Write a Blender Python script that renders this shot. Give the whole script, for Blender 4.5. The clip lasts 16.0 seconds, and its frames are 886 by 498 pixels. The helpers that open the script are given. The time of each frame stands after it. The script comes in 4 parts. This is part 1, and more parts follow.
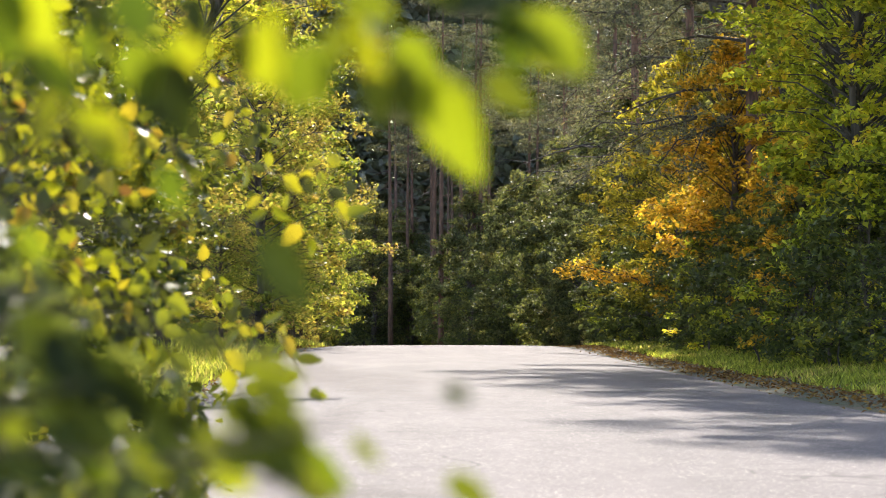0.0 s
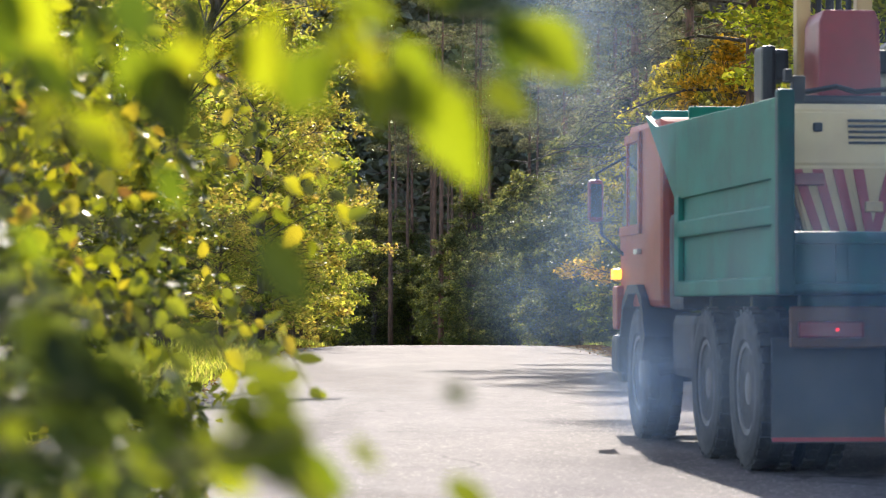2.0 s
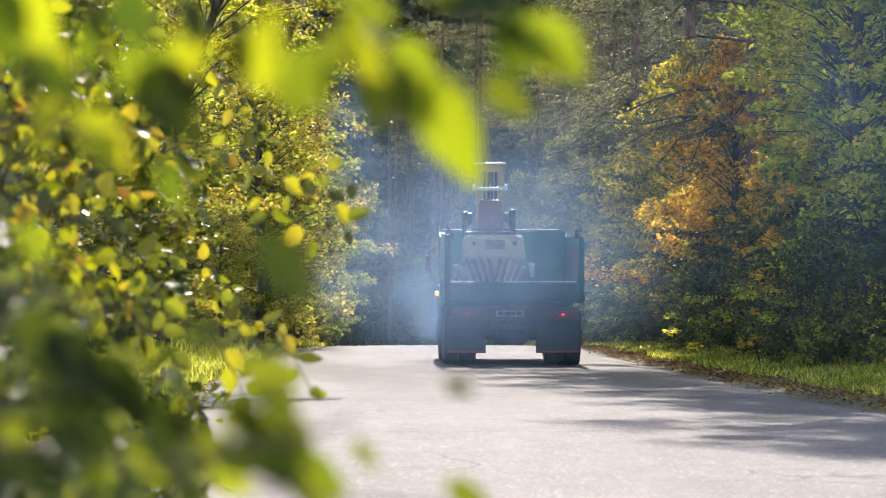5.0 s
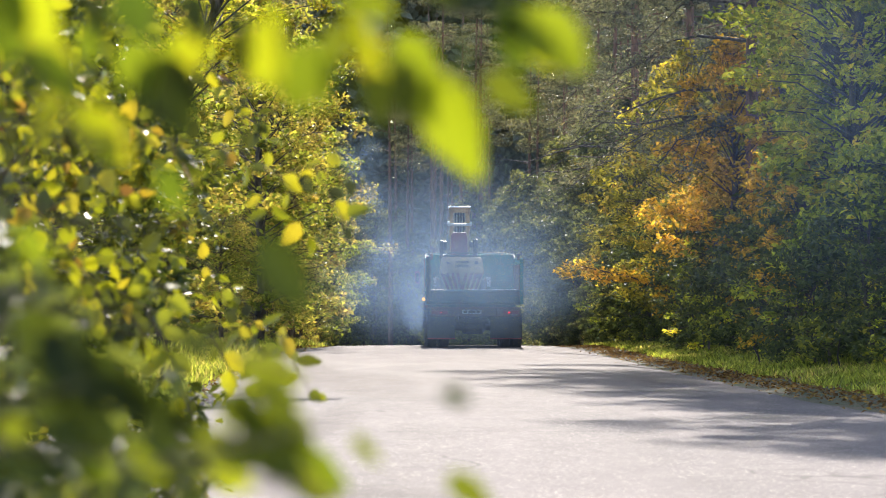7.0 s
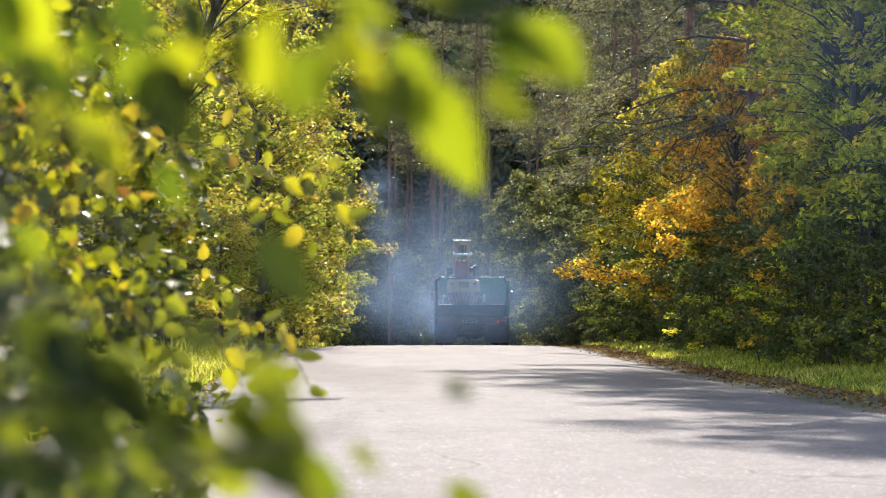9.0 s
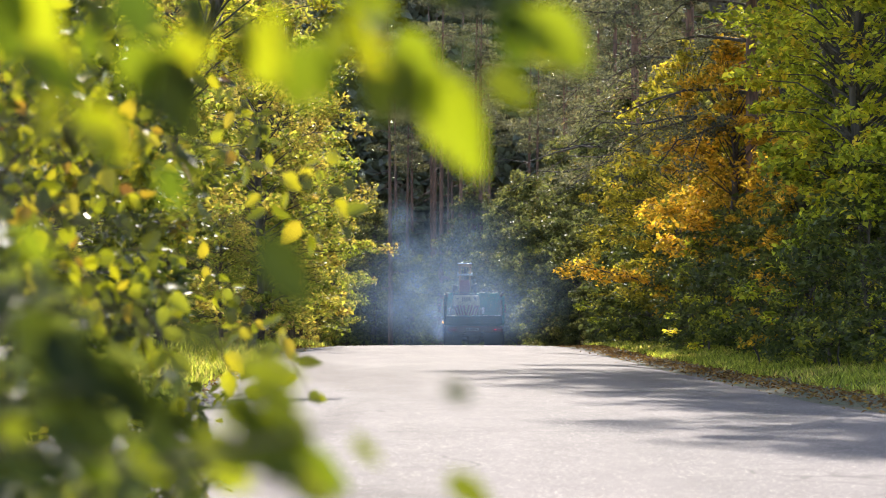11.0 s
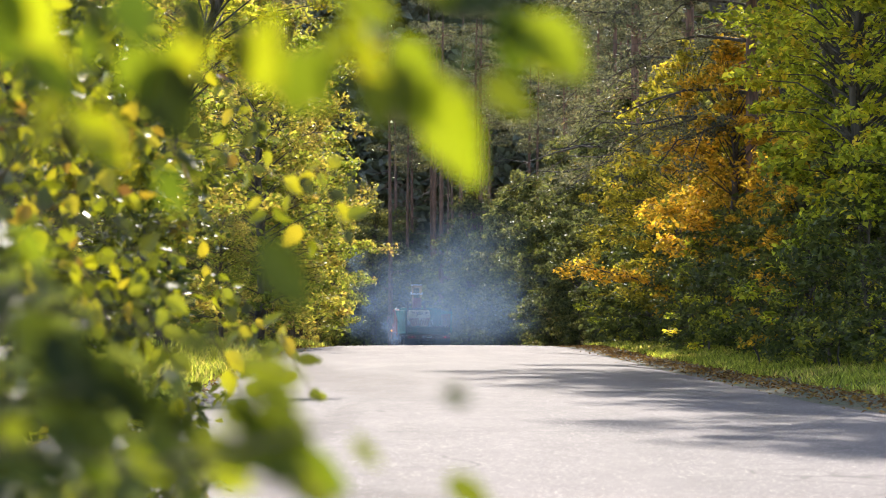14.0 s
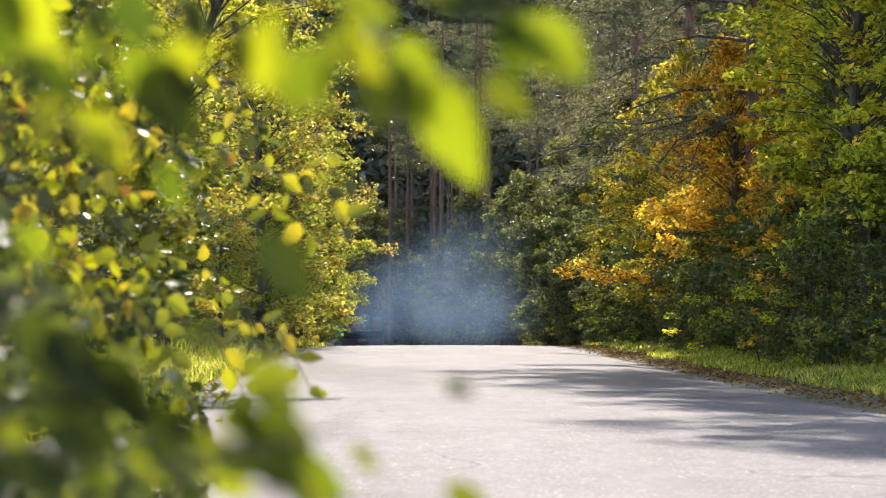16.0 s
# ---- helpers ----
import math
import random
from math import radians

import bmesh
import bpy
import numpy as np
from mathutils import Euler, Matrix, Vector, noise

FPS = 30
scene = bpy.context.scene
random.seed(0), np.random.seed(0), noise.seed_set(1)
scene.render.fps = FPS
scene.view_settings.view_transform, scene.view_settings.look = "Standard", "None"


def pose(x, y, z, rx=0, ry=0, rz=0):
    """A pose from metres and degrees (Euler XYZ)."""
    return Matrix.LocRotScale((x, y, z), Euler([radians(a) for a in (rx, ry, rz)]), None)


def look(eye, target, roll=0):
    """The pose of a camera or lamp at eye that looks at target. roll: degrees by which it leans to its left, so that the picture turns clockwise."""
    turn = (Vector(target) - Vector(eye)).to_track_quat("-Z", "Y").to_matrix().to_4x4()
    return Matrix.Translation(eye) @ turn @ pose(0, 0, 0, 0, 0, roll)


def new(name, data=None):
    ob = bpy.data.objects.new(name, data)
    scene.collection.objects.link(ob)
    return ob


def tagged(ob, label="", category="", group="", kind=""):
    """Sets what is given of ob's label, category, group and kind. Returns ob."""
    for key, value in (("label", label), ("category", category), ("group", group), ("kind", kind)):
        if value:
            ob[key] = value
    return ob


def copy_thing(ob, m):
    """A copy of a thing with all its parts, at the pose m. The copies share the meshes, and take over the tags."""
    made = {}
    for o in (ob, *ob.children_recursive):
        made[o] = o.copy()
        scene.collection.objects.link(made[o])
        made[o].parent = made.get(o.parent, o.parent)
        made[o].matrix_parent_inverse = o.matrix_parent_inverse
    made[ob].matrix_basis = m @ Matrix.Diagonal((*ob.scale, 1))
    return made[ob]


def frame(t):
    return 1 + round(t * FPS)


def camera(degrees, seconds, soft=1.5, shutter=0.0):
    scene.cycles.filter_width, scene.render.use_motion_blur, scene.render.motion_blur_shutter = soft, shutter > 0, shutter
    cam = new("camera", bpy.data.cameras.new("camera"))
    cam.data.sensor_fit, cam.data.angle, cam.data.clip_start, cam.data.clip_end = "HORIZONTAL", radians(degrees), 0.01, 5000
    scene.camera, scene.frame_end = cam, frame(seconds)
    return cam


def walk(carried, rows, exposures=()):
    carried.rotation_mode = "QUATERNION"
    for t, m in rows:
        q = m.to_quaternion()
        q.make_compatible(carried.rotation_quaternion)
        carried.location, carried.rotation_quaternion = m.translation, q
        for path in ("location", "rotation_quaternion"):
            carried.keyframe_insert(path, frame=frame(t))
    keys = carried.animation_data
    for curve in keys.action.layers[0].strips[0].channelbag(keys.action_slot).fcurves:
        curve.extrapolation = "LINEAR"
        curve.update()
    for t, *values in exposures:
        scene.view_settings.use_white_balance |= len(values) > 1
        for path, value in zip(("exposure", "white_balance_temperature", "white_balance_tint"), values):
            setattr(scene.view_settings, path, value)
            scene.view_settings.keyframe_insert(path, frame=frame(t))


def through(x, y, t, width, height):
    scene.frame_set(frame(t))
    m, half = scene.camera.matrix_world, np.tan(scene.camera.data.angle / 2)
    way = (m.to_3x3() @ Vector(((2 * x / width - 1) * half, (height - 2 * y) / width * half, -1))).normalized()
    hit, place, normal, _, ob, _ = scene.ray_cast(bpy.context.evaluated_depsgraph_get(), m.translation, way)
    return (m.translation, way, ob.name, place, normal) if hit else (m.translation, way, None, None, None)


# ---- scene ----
cam = camera(18.665, 16.0, soft=1.0)
cam.data.dof.use_dof = True
cam.data.dof.focus_distance = 44.0
cam.data.dof.aperture_fstop = 5.4
EYE = (0.0, 0.0, 1.056)
AIM = look(EYE, (0.0, 100.0, 3.205))
walk(cam, [(0.0, AIM), (16.0, AIM)])
scene.view_settings.exposure = 0.54
scene.cycles.transparent_max_bounces = 64

# ---- light ----
SUN_AZ, SUN_EL = 1.5, 33.0        # degrees right of the road's direction, and above the horizon
world = bpy.data.worlds.new("sky")
scene.world = world
world.use_nodes = True
wn = world.node_tree
sky = wn.nodes.new("ShaderNodeTexSky")
sky.sky_type, sky.sun_disc = "NISHITA", False
sky.sun_elevation, sky.sun_rotation = radians(SUN_EL), radians(SUN_AZ)
wn.links.new(sky.outputs[0], wn.nodes["Background"].inputs[0])
wn.nodes["Background"].inputs[1].default_value = 0.26
sun = new("sun", bpy.data.lights.new("sun", "SUN"))
sun.data.energy, sun.data.angle, sun.data.color = 6.1, radians(0.6), (1.0, 0.915, 0.82)
_d = Vector((math.sin(radians(SUN_AZ)) * math.cos(radians(SUN_EL)), math.cos(radians(SUN_AZ)) * math.cos(radians(SUN_EL)), math.sin(radians(SUN_EL))))
sun.matrix_world = look(_d * 60, (0, 0, 0))


# ---- materials ----
class Mat:
    """A small node-material builder."""
    def __init__(self, name):
        self.m = bpy.data.materials.new(name)
        self.m.use_nodes = True
        self.t = self.m.node_tree
        self.b = self.t.nodes["Principled BSDF"]
        self.out = self.t.nodes["Material Output"]

    def n(self, kind, **kw):
        nd = self.t.nodes.new("ShaderNode" + kind)
        for k, v in kw.items():
            if k in nd.inputs:
                nd.inputs[k].default_value = v
        return nd

    def l(self, a, b):
        self.t.links.new(a, b)

    def coords(self, which="Object", scale=None):
        c = self.n("TexCoord").outputs[which]
        if scale:
            mp = self.n("Mapping")
            mp.inputs["Scale"].default_value = scale
            self.l(c, mp.inputs[0])
            c = mp.outputs[0]
        return c

    def noise(self, scale, detail=4.0, vec=None, rough=0.55):
        nd = self.n("TexNoise", Scale=scale, Detail=detail, Roughness=rough)
        self.l(vec if vec is not None else self.coords(), nd.inputs["Vector"])
        return nd.outputs["Fac"]

    def ramp(self, fac, stops):
        nd = self.n("ValToRGB")
        el = nd.color_ramp.elements
        while len(el) < len(stops):
            el.new(0.5)
        for e, (p, c) in zip(el, stops):
            e.position, e.color = p, (*c, 1)
        self.l(fac, nd.inputs[0])
        return nd.outputs[0]

    def mix(self, fac, a, b, mode="MIX"):
        nd = self.t.nodes.new("ShaderNodeMix")
        nd.data_type, nd.blend_type = "RGBA", mode
        for sock, v in ((nd.inputs[0], fac), (nd.inputs[6], a), (nd.inputs[7], b)):
            if isinstance(v, (int, float)):
                sock.default_value = v
            elif isinstance(v, tuple):
                sock.default_value = (*v, 1)
            else:
                self.l(v, sock)
        return nd.outputs[2]

    def bump(self, fac, dist, strength=0.6):
        nd = self.n("Bump", Strength=strength, Distance=dist)
        self.l(fac, nd.inputs["Height"])
        self.l(nd.outputs[0], self.b.inputs["Normal"])
        return nd

    def set(self, **kw):
        for k, v in kw.items():
            k = k.replace("_", " ")
            if hasattr(v, "links"):
                self.l(v, self.b.inputs[k])
            elif isinstance(v, tuple):
                self.b.inputs[k].default_value = (*v, 1)
            else:
                self.b.inputs[k].default_value = v
        return self


def leaf_mat(name, stops, through=0.5, per="island", rough=0.5, boost=1.25, gloss=0.18, drift=0.0):
    """Leaf: gloss on top of diffuse, and light that comes through; the hue changes from leaf to leaf."""
    a = Mat(name)
    if per == "island":
        r = a.n("NewGeometry").outputs["Random Per Island"]
    else:
        r = a.n("ObjectInfo").outputs["Random"]
    if drift:
        patch = a.ramp(a.noise(drift, 2.0), [(0.36, (0, 0, 0)), (0.64, (1, 1, 1))])
        r = a.mix(0.55, r, patch)
    col = a.ramp(r, stops)
    if drift:
        each = a.n("TexWhiteNoise")
        each.noise_dimensions = "1D"
        a.l(a.n("NewGeometry").outputs["Random Per Island"], each.inputs["W"])
        col = a.mix(1.0, col, a.ramp(each.outputs["Value"], [(0.0, (0.4, 0.42, 0.4)), (0.55, (0.95, 0.95, 0.95)), (1.0, (1.5, 1.45, 1.3))]), "MULTIPLY")
        col = a.mix(0.6, col, a.ramp(a.noise(drift * 2.3, 3.0, rough=0.6), [(0.36, (0.5, 0.5, 0.5)), (0.6, (1.2, 1.2, 1.15))]), "MULTIPLY")
    vein = a.noise(9.0 if per == "island" else 60.0, 3.0)
    col = a.mix(0.35, col, a.ramp(vein, [(0.3, (0.45, 0.45, 0.4)), (0.7, (1, 1, 1))]), "MULTIPLY")
    a.set(Base_Color=col, Roughness=rough, Specular_IOR_Level=gloss)
    tr = a.n("BsdfTranslucent")
    a.l(a.mix(1.0, col, (boost, boost * 1.05, boost * 0.55), "MULTIPLY"), tr.inputs["Color"])
    ms = a.n("MixShader", Fac=through)
    a.l(a.b.outputs[0], ms.inputs[1])
    a.l(tr.outputs[0], ms.inputs[2])
    a.l(ms.outputs[0], a.out.inputs["Surface"])
    return a.m


def plain(name, col, rough=0.5, metal=0.0, vary=0.25, scale=6.0, dirt=None, bump=0.0, spec=0.5):
    a = Mat(name)
    n1 = a.noise(scale, 5.0)
    c = a.mix(vary, col, a.ramp(n1, [(0.25, tuple(v * 0.45 for v in col)), (0.75, tuple(min(1, v * 1.3) for v in col))]))
    if dirt:
        n2 = a.noise(scale * 0.35, 6.0, rough=0.7)
        c = a.mix(a.ramp(n2, [(0.42, (0, 0, 0)), (0.68, (1, 1, 1))]), c, dirt)
    a.set(Base_Color=c, Roughness=rough, Metallic=metal, Specular_IOR_Level=spec)
    if bump:
        a.bump(a.noise(scale * 12, 4.0), bump)
    return a.m


def glow(name, col, strength):
    a = Mat(name)
    a.set(Base_Color=col, Emission_Color=col, Emission_Strength=strength, Roughness=0.25)
    return a.m


def asphalt_mat():
    """Worn chip-seal: bright and dark chips, patches, faint wheel tracks and a web of fine cracks."""
    a = Mat("asphalt")
    chips = a.n("TexVoronoi", Scale=55.0)
    a.l(a.coords(), chips.inputs["Vector"])
    chip = a.n("SeparateColor")
    a.l(chips.outputs["Color"], chip.inputs[0])
    fine = a.noise(90.0, 4.0)
    mid = a.noise(1.6, 6.0, rough=0.65)
    lanes = a.noise(1.0, 5.0, a.coords(scale=(0.9, 0.05, 1.0)))
    c = a.ramp(chip.outputs[0], [(0.1, (0.022, 0.021, 0.022)), (0.7, (0.075, 0.070, 0.072)), (0.9, (0.11, 0.104, 0.105)), (1.0, (0.45, 0.43, 0.42))])
    c = a.mix(0.3, c, a.ramp(fine, [(0.3, (0.030, 0.028, 0.029)), (0.7, (0.115, 0.107, 0.109))]))
    c = a.mix(0.35, c, a.ramp(mid, [(0.3, (0.034, 0.032, 0.033)), (0.72, (0.095, 0.088, 0.09))]))
    c = a.mix(a.ramp(lanes, [(0.42, (0, 0, 0)), (0.72, (0.55, 0.55, 0.55))]), c, (0.105, 0.098, 0.099))
    warp = a.n("VectorMath")
    nz = a.n("TexNoise", Scale=1.1, Detail=5.0)
    a.l(a.coords(), nz.inputs["Vector"])
    a.l(a.coords(), warp.inputs[0])
    a.l(nz.outputs["Color"], warp.inputs[1])
    crack = a.n("TexVoronoi", Scale=0.38)
    crack.feature = "DISTANCE_TO_EDGE"
    a.l(warp.outputs[0], crack.inputs["Vector"])
    line = a.ramp(crack.outputs["Distance"], [(0.0, (1, 1, 1)), (0.012, (0, 0, 0))])
    some = a.mix(1.0, line, a.ramp(a.noise(0.35, 2.0), [(0.48, (0, 0, 0)), (0.6, (1, 1, 1))]), "MULTIPLY")
    c = a.mix(some, c, (0.015, 0.014, 0.014))
    blot = a.noise(0.55, 6.0, a.coords(scale=(1.0, 0.35, 1.0)), 0.7)
    c = a.mix(0.55, c, a.ramp(blot, [(0.35, (0.55, 0.54, 0.54)), (0.62, (1.15, 1.15, 1.15))]), "MULTIPLY")
    c = a.mix(1.0, c, (1.50, 1.28, 1.25), "MULTIPLY")
    a.set(Base_Color=c, Roughness=0.8, Specular_IOR_Level=0.2)
    a.bump(a.mix(0.6, fine, chip.outputs[1]), 0.010, 0.8)
    return a.m


def ground_mat():
    a = Mat("forest_soil")
    n1, n2 = a.noise(1.4, 6.0), a.noise(22.0, 5.0)
    c = a.ramp(n2, [(0.3, (0.045, 0.032, 0.02)), (0.55, (0.11, 0.075, 0.04)), (0.75, (0.17, 0.11, 0.05))])
    c = a.mix(a.ramp(n1, [(0.4, (0, 0, 0)), (0.65, (1, 1, 1))]), c, (0.05, 0.065, 0.02))
    a.set(Base_Color=c, Roughness=0.95)
    a.bump(n2, 0.05)
    return a.m


def bark_mat(name, dark, light):
    a = Mat(name)
    n1 = a.noise(3.0, 6.0, a.coords(scale=(4, 4, 0.7)))
    a.set(Base_Color=a.ramp(n1, [(0.35, dark), (0.65, light)]), Roughness=0.9)
    a.bump(n1, 0.03)
    return a.m


def smoke_mat(name="exhaust_haze", thick=1.0):
    """Thin exhaust haze, densest in the middle of its billow and ragged outside."""
    a = Mat(name)
    co = a.coords("Object")
    g = a.n("TexGradient")
    g.gradient_type = "SPHERICAL"
    a.l(co, g.inputs[0])
    n1 = a.noise(1.6, 5.0, co)
    dens = a.n("Math")
    dens.operation = "MULTIPLY"
    sm = a.n("MapRange")
    sm.interpolation_type = "SMOOTHSTEP"
    a.l(g.outputs["Fac"], sm.inputs[0])
    sm.inputs[1].default_value, sm.inputs[2].default_value = 0.0, 0.85
    sm.inputs[3].default_value, sm.inputs[4].default_value = 0.0, 1.0
    nm = a.n("MapRange")
    a.l(n1, nm.inputs[0])
    nm.inputs[1].default_value, nm.inputs[2].default_value = 0.3, 0.7
    nm.inputs[3].default_value, nm.inputs[4].default_value = 0.010 * thick, 0.057 * thick
    a.l(sm.outputs[0], dens.inputs[0])
    a.l(nm.outputs[0], dens.inputs[1])
    df, tl, tp = a.n("BsdfDiffuse"), a.n("BsdfTranslucent"), a.n("BsdfTransparent")
    for nd in (df, tl):
        nd.inputs["Color"].default_value = (0.29, 0.425, 0.65, 1)
    m1, m2 = a.n("MixShader", Fac=0.5), a.n("MixShader")
    a.l(df.outputs[0], m1.inputs[1])
    a.l(tl.outputs[0], m1.inputs[2])
    a.l(dens.outputs[0], m2.inputs[0])
    a.l(tp.outputs[0], m2.inputs[1])
    a.l(m1.outputs[0], m2.inputs[2])
    a.l(m2.outputs[0], a.out.inputs["Surface"])
    return a.m


G1, G2, G3 = (0.10, 0.13, 0.03), (0.22, 0.245, 0.042), (0.40, 0.38, 0.05)
Y1, O1, BR = (0.62, 0.44, 0.07), (0.62, 0.29, 0.05), (0.24, 0.11, 0.035)
# darkened near leaves: shade among the twigs is put into this colour
LEAF_SHADED = leaf_mat("leaf_shaded_green", [(0.0, (0.028, 0.036, 0.008)), (0.6, (0.05, 0.064, 0.010)), (1.0, (0.10, 0.115, 0.012))], 0.3, "object")
LEAF_NEAR = leaf_mat("leaf_fresh", [(0.0, (0.07, 0.10, 0.012)), (0.3, (0.19, 0.225, 0.014)), (0.6, (0.35, 0.365, 0.014)), (0.92, (0.42, 0.395, 0.016)), (1.0, (0.48, 0.38, 0.03))], 0.55, "object")
LEAF_TWIG = leaf_mat("leaf_turning_shrub", [(0.0, (0.04, 0.042, 0.012)), (0.35, (0.10, 0.105, 0.014)), (0.58, (0.25, 0.25, 0.016)), (0.8, (0.43, 0.385, 0.018)), (0.93, (0.46, 0.36, 0.03)), (0.985, (0.34, 0.17, 0.03)), (1.0, (0.15, 0.07, 0.03))], 0.48, "object", gloss=0.4, rough=0.38)
LEAF_OLIVE = leaf_mat("leaf_olive", [(0.0, (0.09, 0.105, 0.014)), (1.0, (0.19, 0.20, 0.018))], 0.45, "object")
LEAF_SHRUB = leaf_mat("leaf_shrub", [(0.0, (0.05, 0.065, 0.014)), (0.5, (0.11, 0.125, 0.02)), (0.8, G3), (0.93, Y1), (1.0, BR)], 0.3, drift=1.4)
LEAF_GREEN = leaf_mat("leaf_green", [(0.0, (0.16, 0.18, 0.03)), (0.38, (0.35, 0.365, 0.05)), (0.74, (0.59, 0.515, 0.06)), (1.0, (0.70, 0.45, 0.07))], 0.62, drift=0.8, gloss=0.4, boost=1.6)
LEAF_MIX = leaf_mat("leaf_turning", [(0.0, (0.13, 0.13, 0.035)), (0.35, (0.31, 0.27, 0.045)), (0.6, (0.48, 0.38, 0.06)), (0.85, Y1), (1.0, O1)], 0.52, drift=0.7, gloss=0.3, boost=1.5)
LEAF_ORANGE = leaf_mat("leaf_orange", [(0.0, (0.25, 0.22, 0.04)), (0.25, (0.52, 0.32, 0.05)), (0.65, (0.76, 0.445, 0.065)), (1.0, O1)], 0.55, drift=0.8, boost=1.45)
# dark greens, with the understorey's shade put into the colour
LEAF_SHADE_DARK = leaf_mat("leaf_shade_dark", [(0.0, (0.062, 0.075, 0.028)), (0.6, (0.125, 0.14, 0.042)), (0.85, (0.26, 0.25, 0.06)), (1.0, (0.52, 0.45, 0.06))], 0.5, drift=1.0, gloss=0.5, boost=1.5)
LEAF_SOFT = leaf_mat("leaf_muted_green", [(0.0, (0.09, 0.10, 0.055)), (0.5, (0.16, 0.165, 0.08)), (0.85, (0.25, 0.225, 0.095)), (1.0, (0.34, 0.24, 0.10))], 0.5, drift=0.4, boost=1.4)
LEAF_HEDGE = leaf_mat("leaf_browning", [(0.0, (0.13, 0.16, 0.04)), (0.35, (0.30, 0.32, 0.06)), (0.6, (0.44, 0.36, 0.10)), (0.88, (0.52, 0.35, 0.12)), (1.0, (0.34, 0.20, 0.09))], 0.55, drift=0.45, gloss=0.4, boost=1.5)
NEEDLE = leaf_mat("pine_needle", [(0.0, (0.125, 0.12, 0.10)), (0.7, (0.195, 0.18, 0.145)), (1.0, (0.31, 0.225, 0.155))], 0.48, drift=0.3, boost=1.4)
# paler and greyer than NEEDLE: distance haze put into the colour
HAZED_NEEDLE = leaf_mat("hazed_needle", [(0.0, (0.22, 0.22, 0.19)), (1.0, (0.36, 0.34, 0.29))], 0.6, boost=1.5)
GRASS = leaf_mat("grass_blade", [(0.0, (0.17, 0.19, 0.045)), (0.5, (0.33, 0.34, 0.07)), (0.75, (0.45, 0.39, 0.13)), (1.0, (0.50, 0.36, 0.18))], 0.6, drift=0.5, boost=1.6)
LITTER = leaf_mat("fallen_leaf", [(0.0, (0.10, 0.05, 0.02)), (0.6, (0.24, 0.12, 0.05)), (1.0, (0.42, 0.24, 0.06))], 0.2, rough=0.9, gloss=0.1)
ASPHALT, SOIL = asphalt_mat(), ground_mat()
BARK = bark_mat("grey_bark", (0.035, 0.026, 0.02), (0.13, 0.10, 0.075))
PINE_BARK = bark_mat("pine_bark", (0.10, 0.058, 0.042), (0.29, 0.155, 0.105))
TWIG = bark_mat("twig_bark", (0.05, 0.035, 0.02), (0.16, 0.11, 0.06))
HAZE = smoke_mat()
FUMES = smoke_mat("exhaust_fumes", 2.6)
TRAIL = smoke_mat("exhaust_trail", 1.1)


# ---- mesh helpers ----
def part(name, bm, material, parent=None, label="", smooth=False):
    me = bpy.data.meshes.new(name)
    bm.normal_update()
    bm.to_mesh(me)
    bm.free()
    me.materials.append(material)
    if smooth:
        me.polygons.foreach_set("use_smooth", [True] * len(me.polygons))
    ob = new(name, me)
    ob.parent = parent
    if label:
        tagged(ob, label)
    return ob


def mesh_part(name, verts, faces, material, parent=None, label="", smooth=False):
    me = bpy.data.meshes.new(name)
    me.from_pydata(verts, [], faces)
    me.materials.append(material)
    if smooth:
        me.polygons.foreach_set("use_smooth", [True] * len(me.polygons))
    ob = new(name, me)
    ob.parent = parent
    if label:
        tagged(ob, label)
    return ob


def box(bm, x0, x1, y0, y1, z0, z1, bev=0.02):
    b2 = bmesh.new()
    bmesh.ops.create_cube(b2, size=1.0, matrix=Matrix.Translation(((x0 + x1) / 2, (y0 + y1) / 2, (z0 + z1) / 2)) @ Matrix.Diagonal((abs(x1 - x0), abs(y1 - y0), abs(z1 - z0), 1)))
    if bev:
        bmesh.ops.bevel(b2, geom=b2.edges[:], offset=bev, segments=2, affect="EDGES", profile=0.6)
    return merge(bm, b2)


def merge(bm, b2):
    me = bpy.data.meshes.new("tmp")
    b2.to_mesh(me)
    b2.free()
    bm.from_mesh(me)
    bpy.data.meshes.remove(me)
    return bm


def prism(bm, outline, axis, a, b, bev=0.0):
    """Extrudes an outline of 2D points along an axis ('x': outline is y, z; 'y': outline is x, z) from a to b."""
    b2 = bmesh.new()
    mk = (lambda p, s: (s, p[0], p[1])) if axis == "x" else (lambda p, s: (p[0], s, p[1]))
    v0 = [b2.verts.new(mk(p, a)) for p in outline]
    v1 = [b2.verts.new(mk(p, b)) for p in outline]
    n = len(outline)
    b2.faces.new(v0)
    b2.faces.new(v1[::-1])
    for i in range(n):
        b2.faces.new((v0[i], v1[i], v1[(i + 1) % n], v0[(i + 1) % n]))
    bmesh.ops.recalc_face_normals(b2, faces=b2.faces[:])
    if bev:
        bmesh.ops.bevel(b2, geom=b2.edges[:], offset=bev, segments=2, affect="EDGES", profile=0.6)
    return merge(bm, b2)


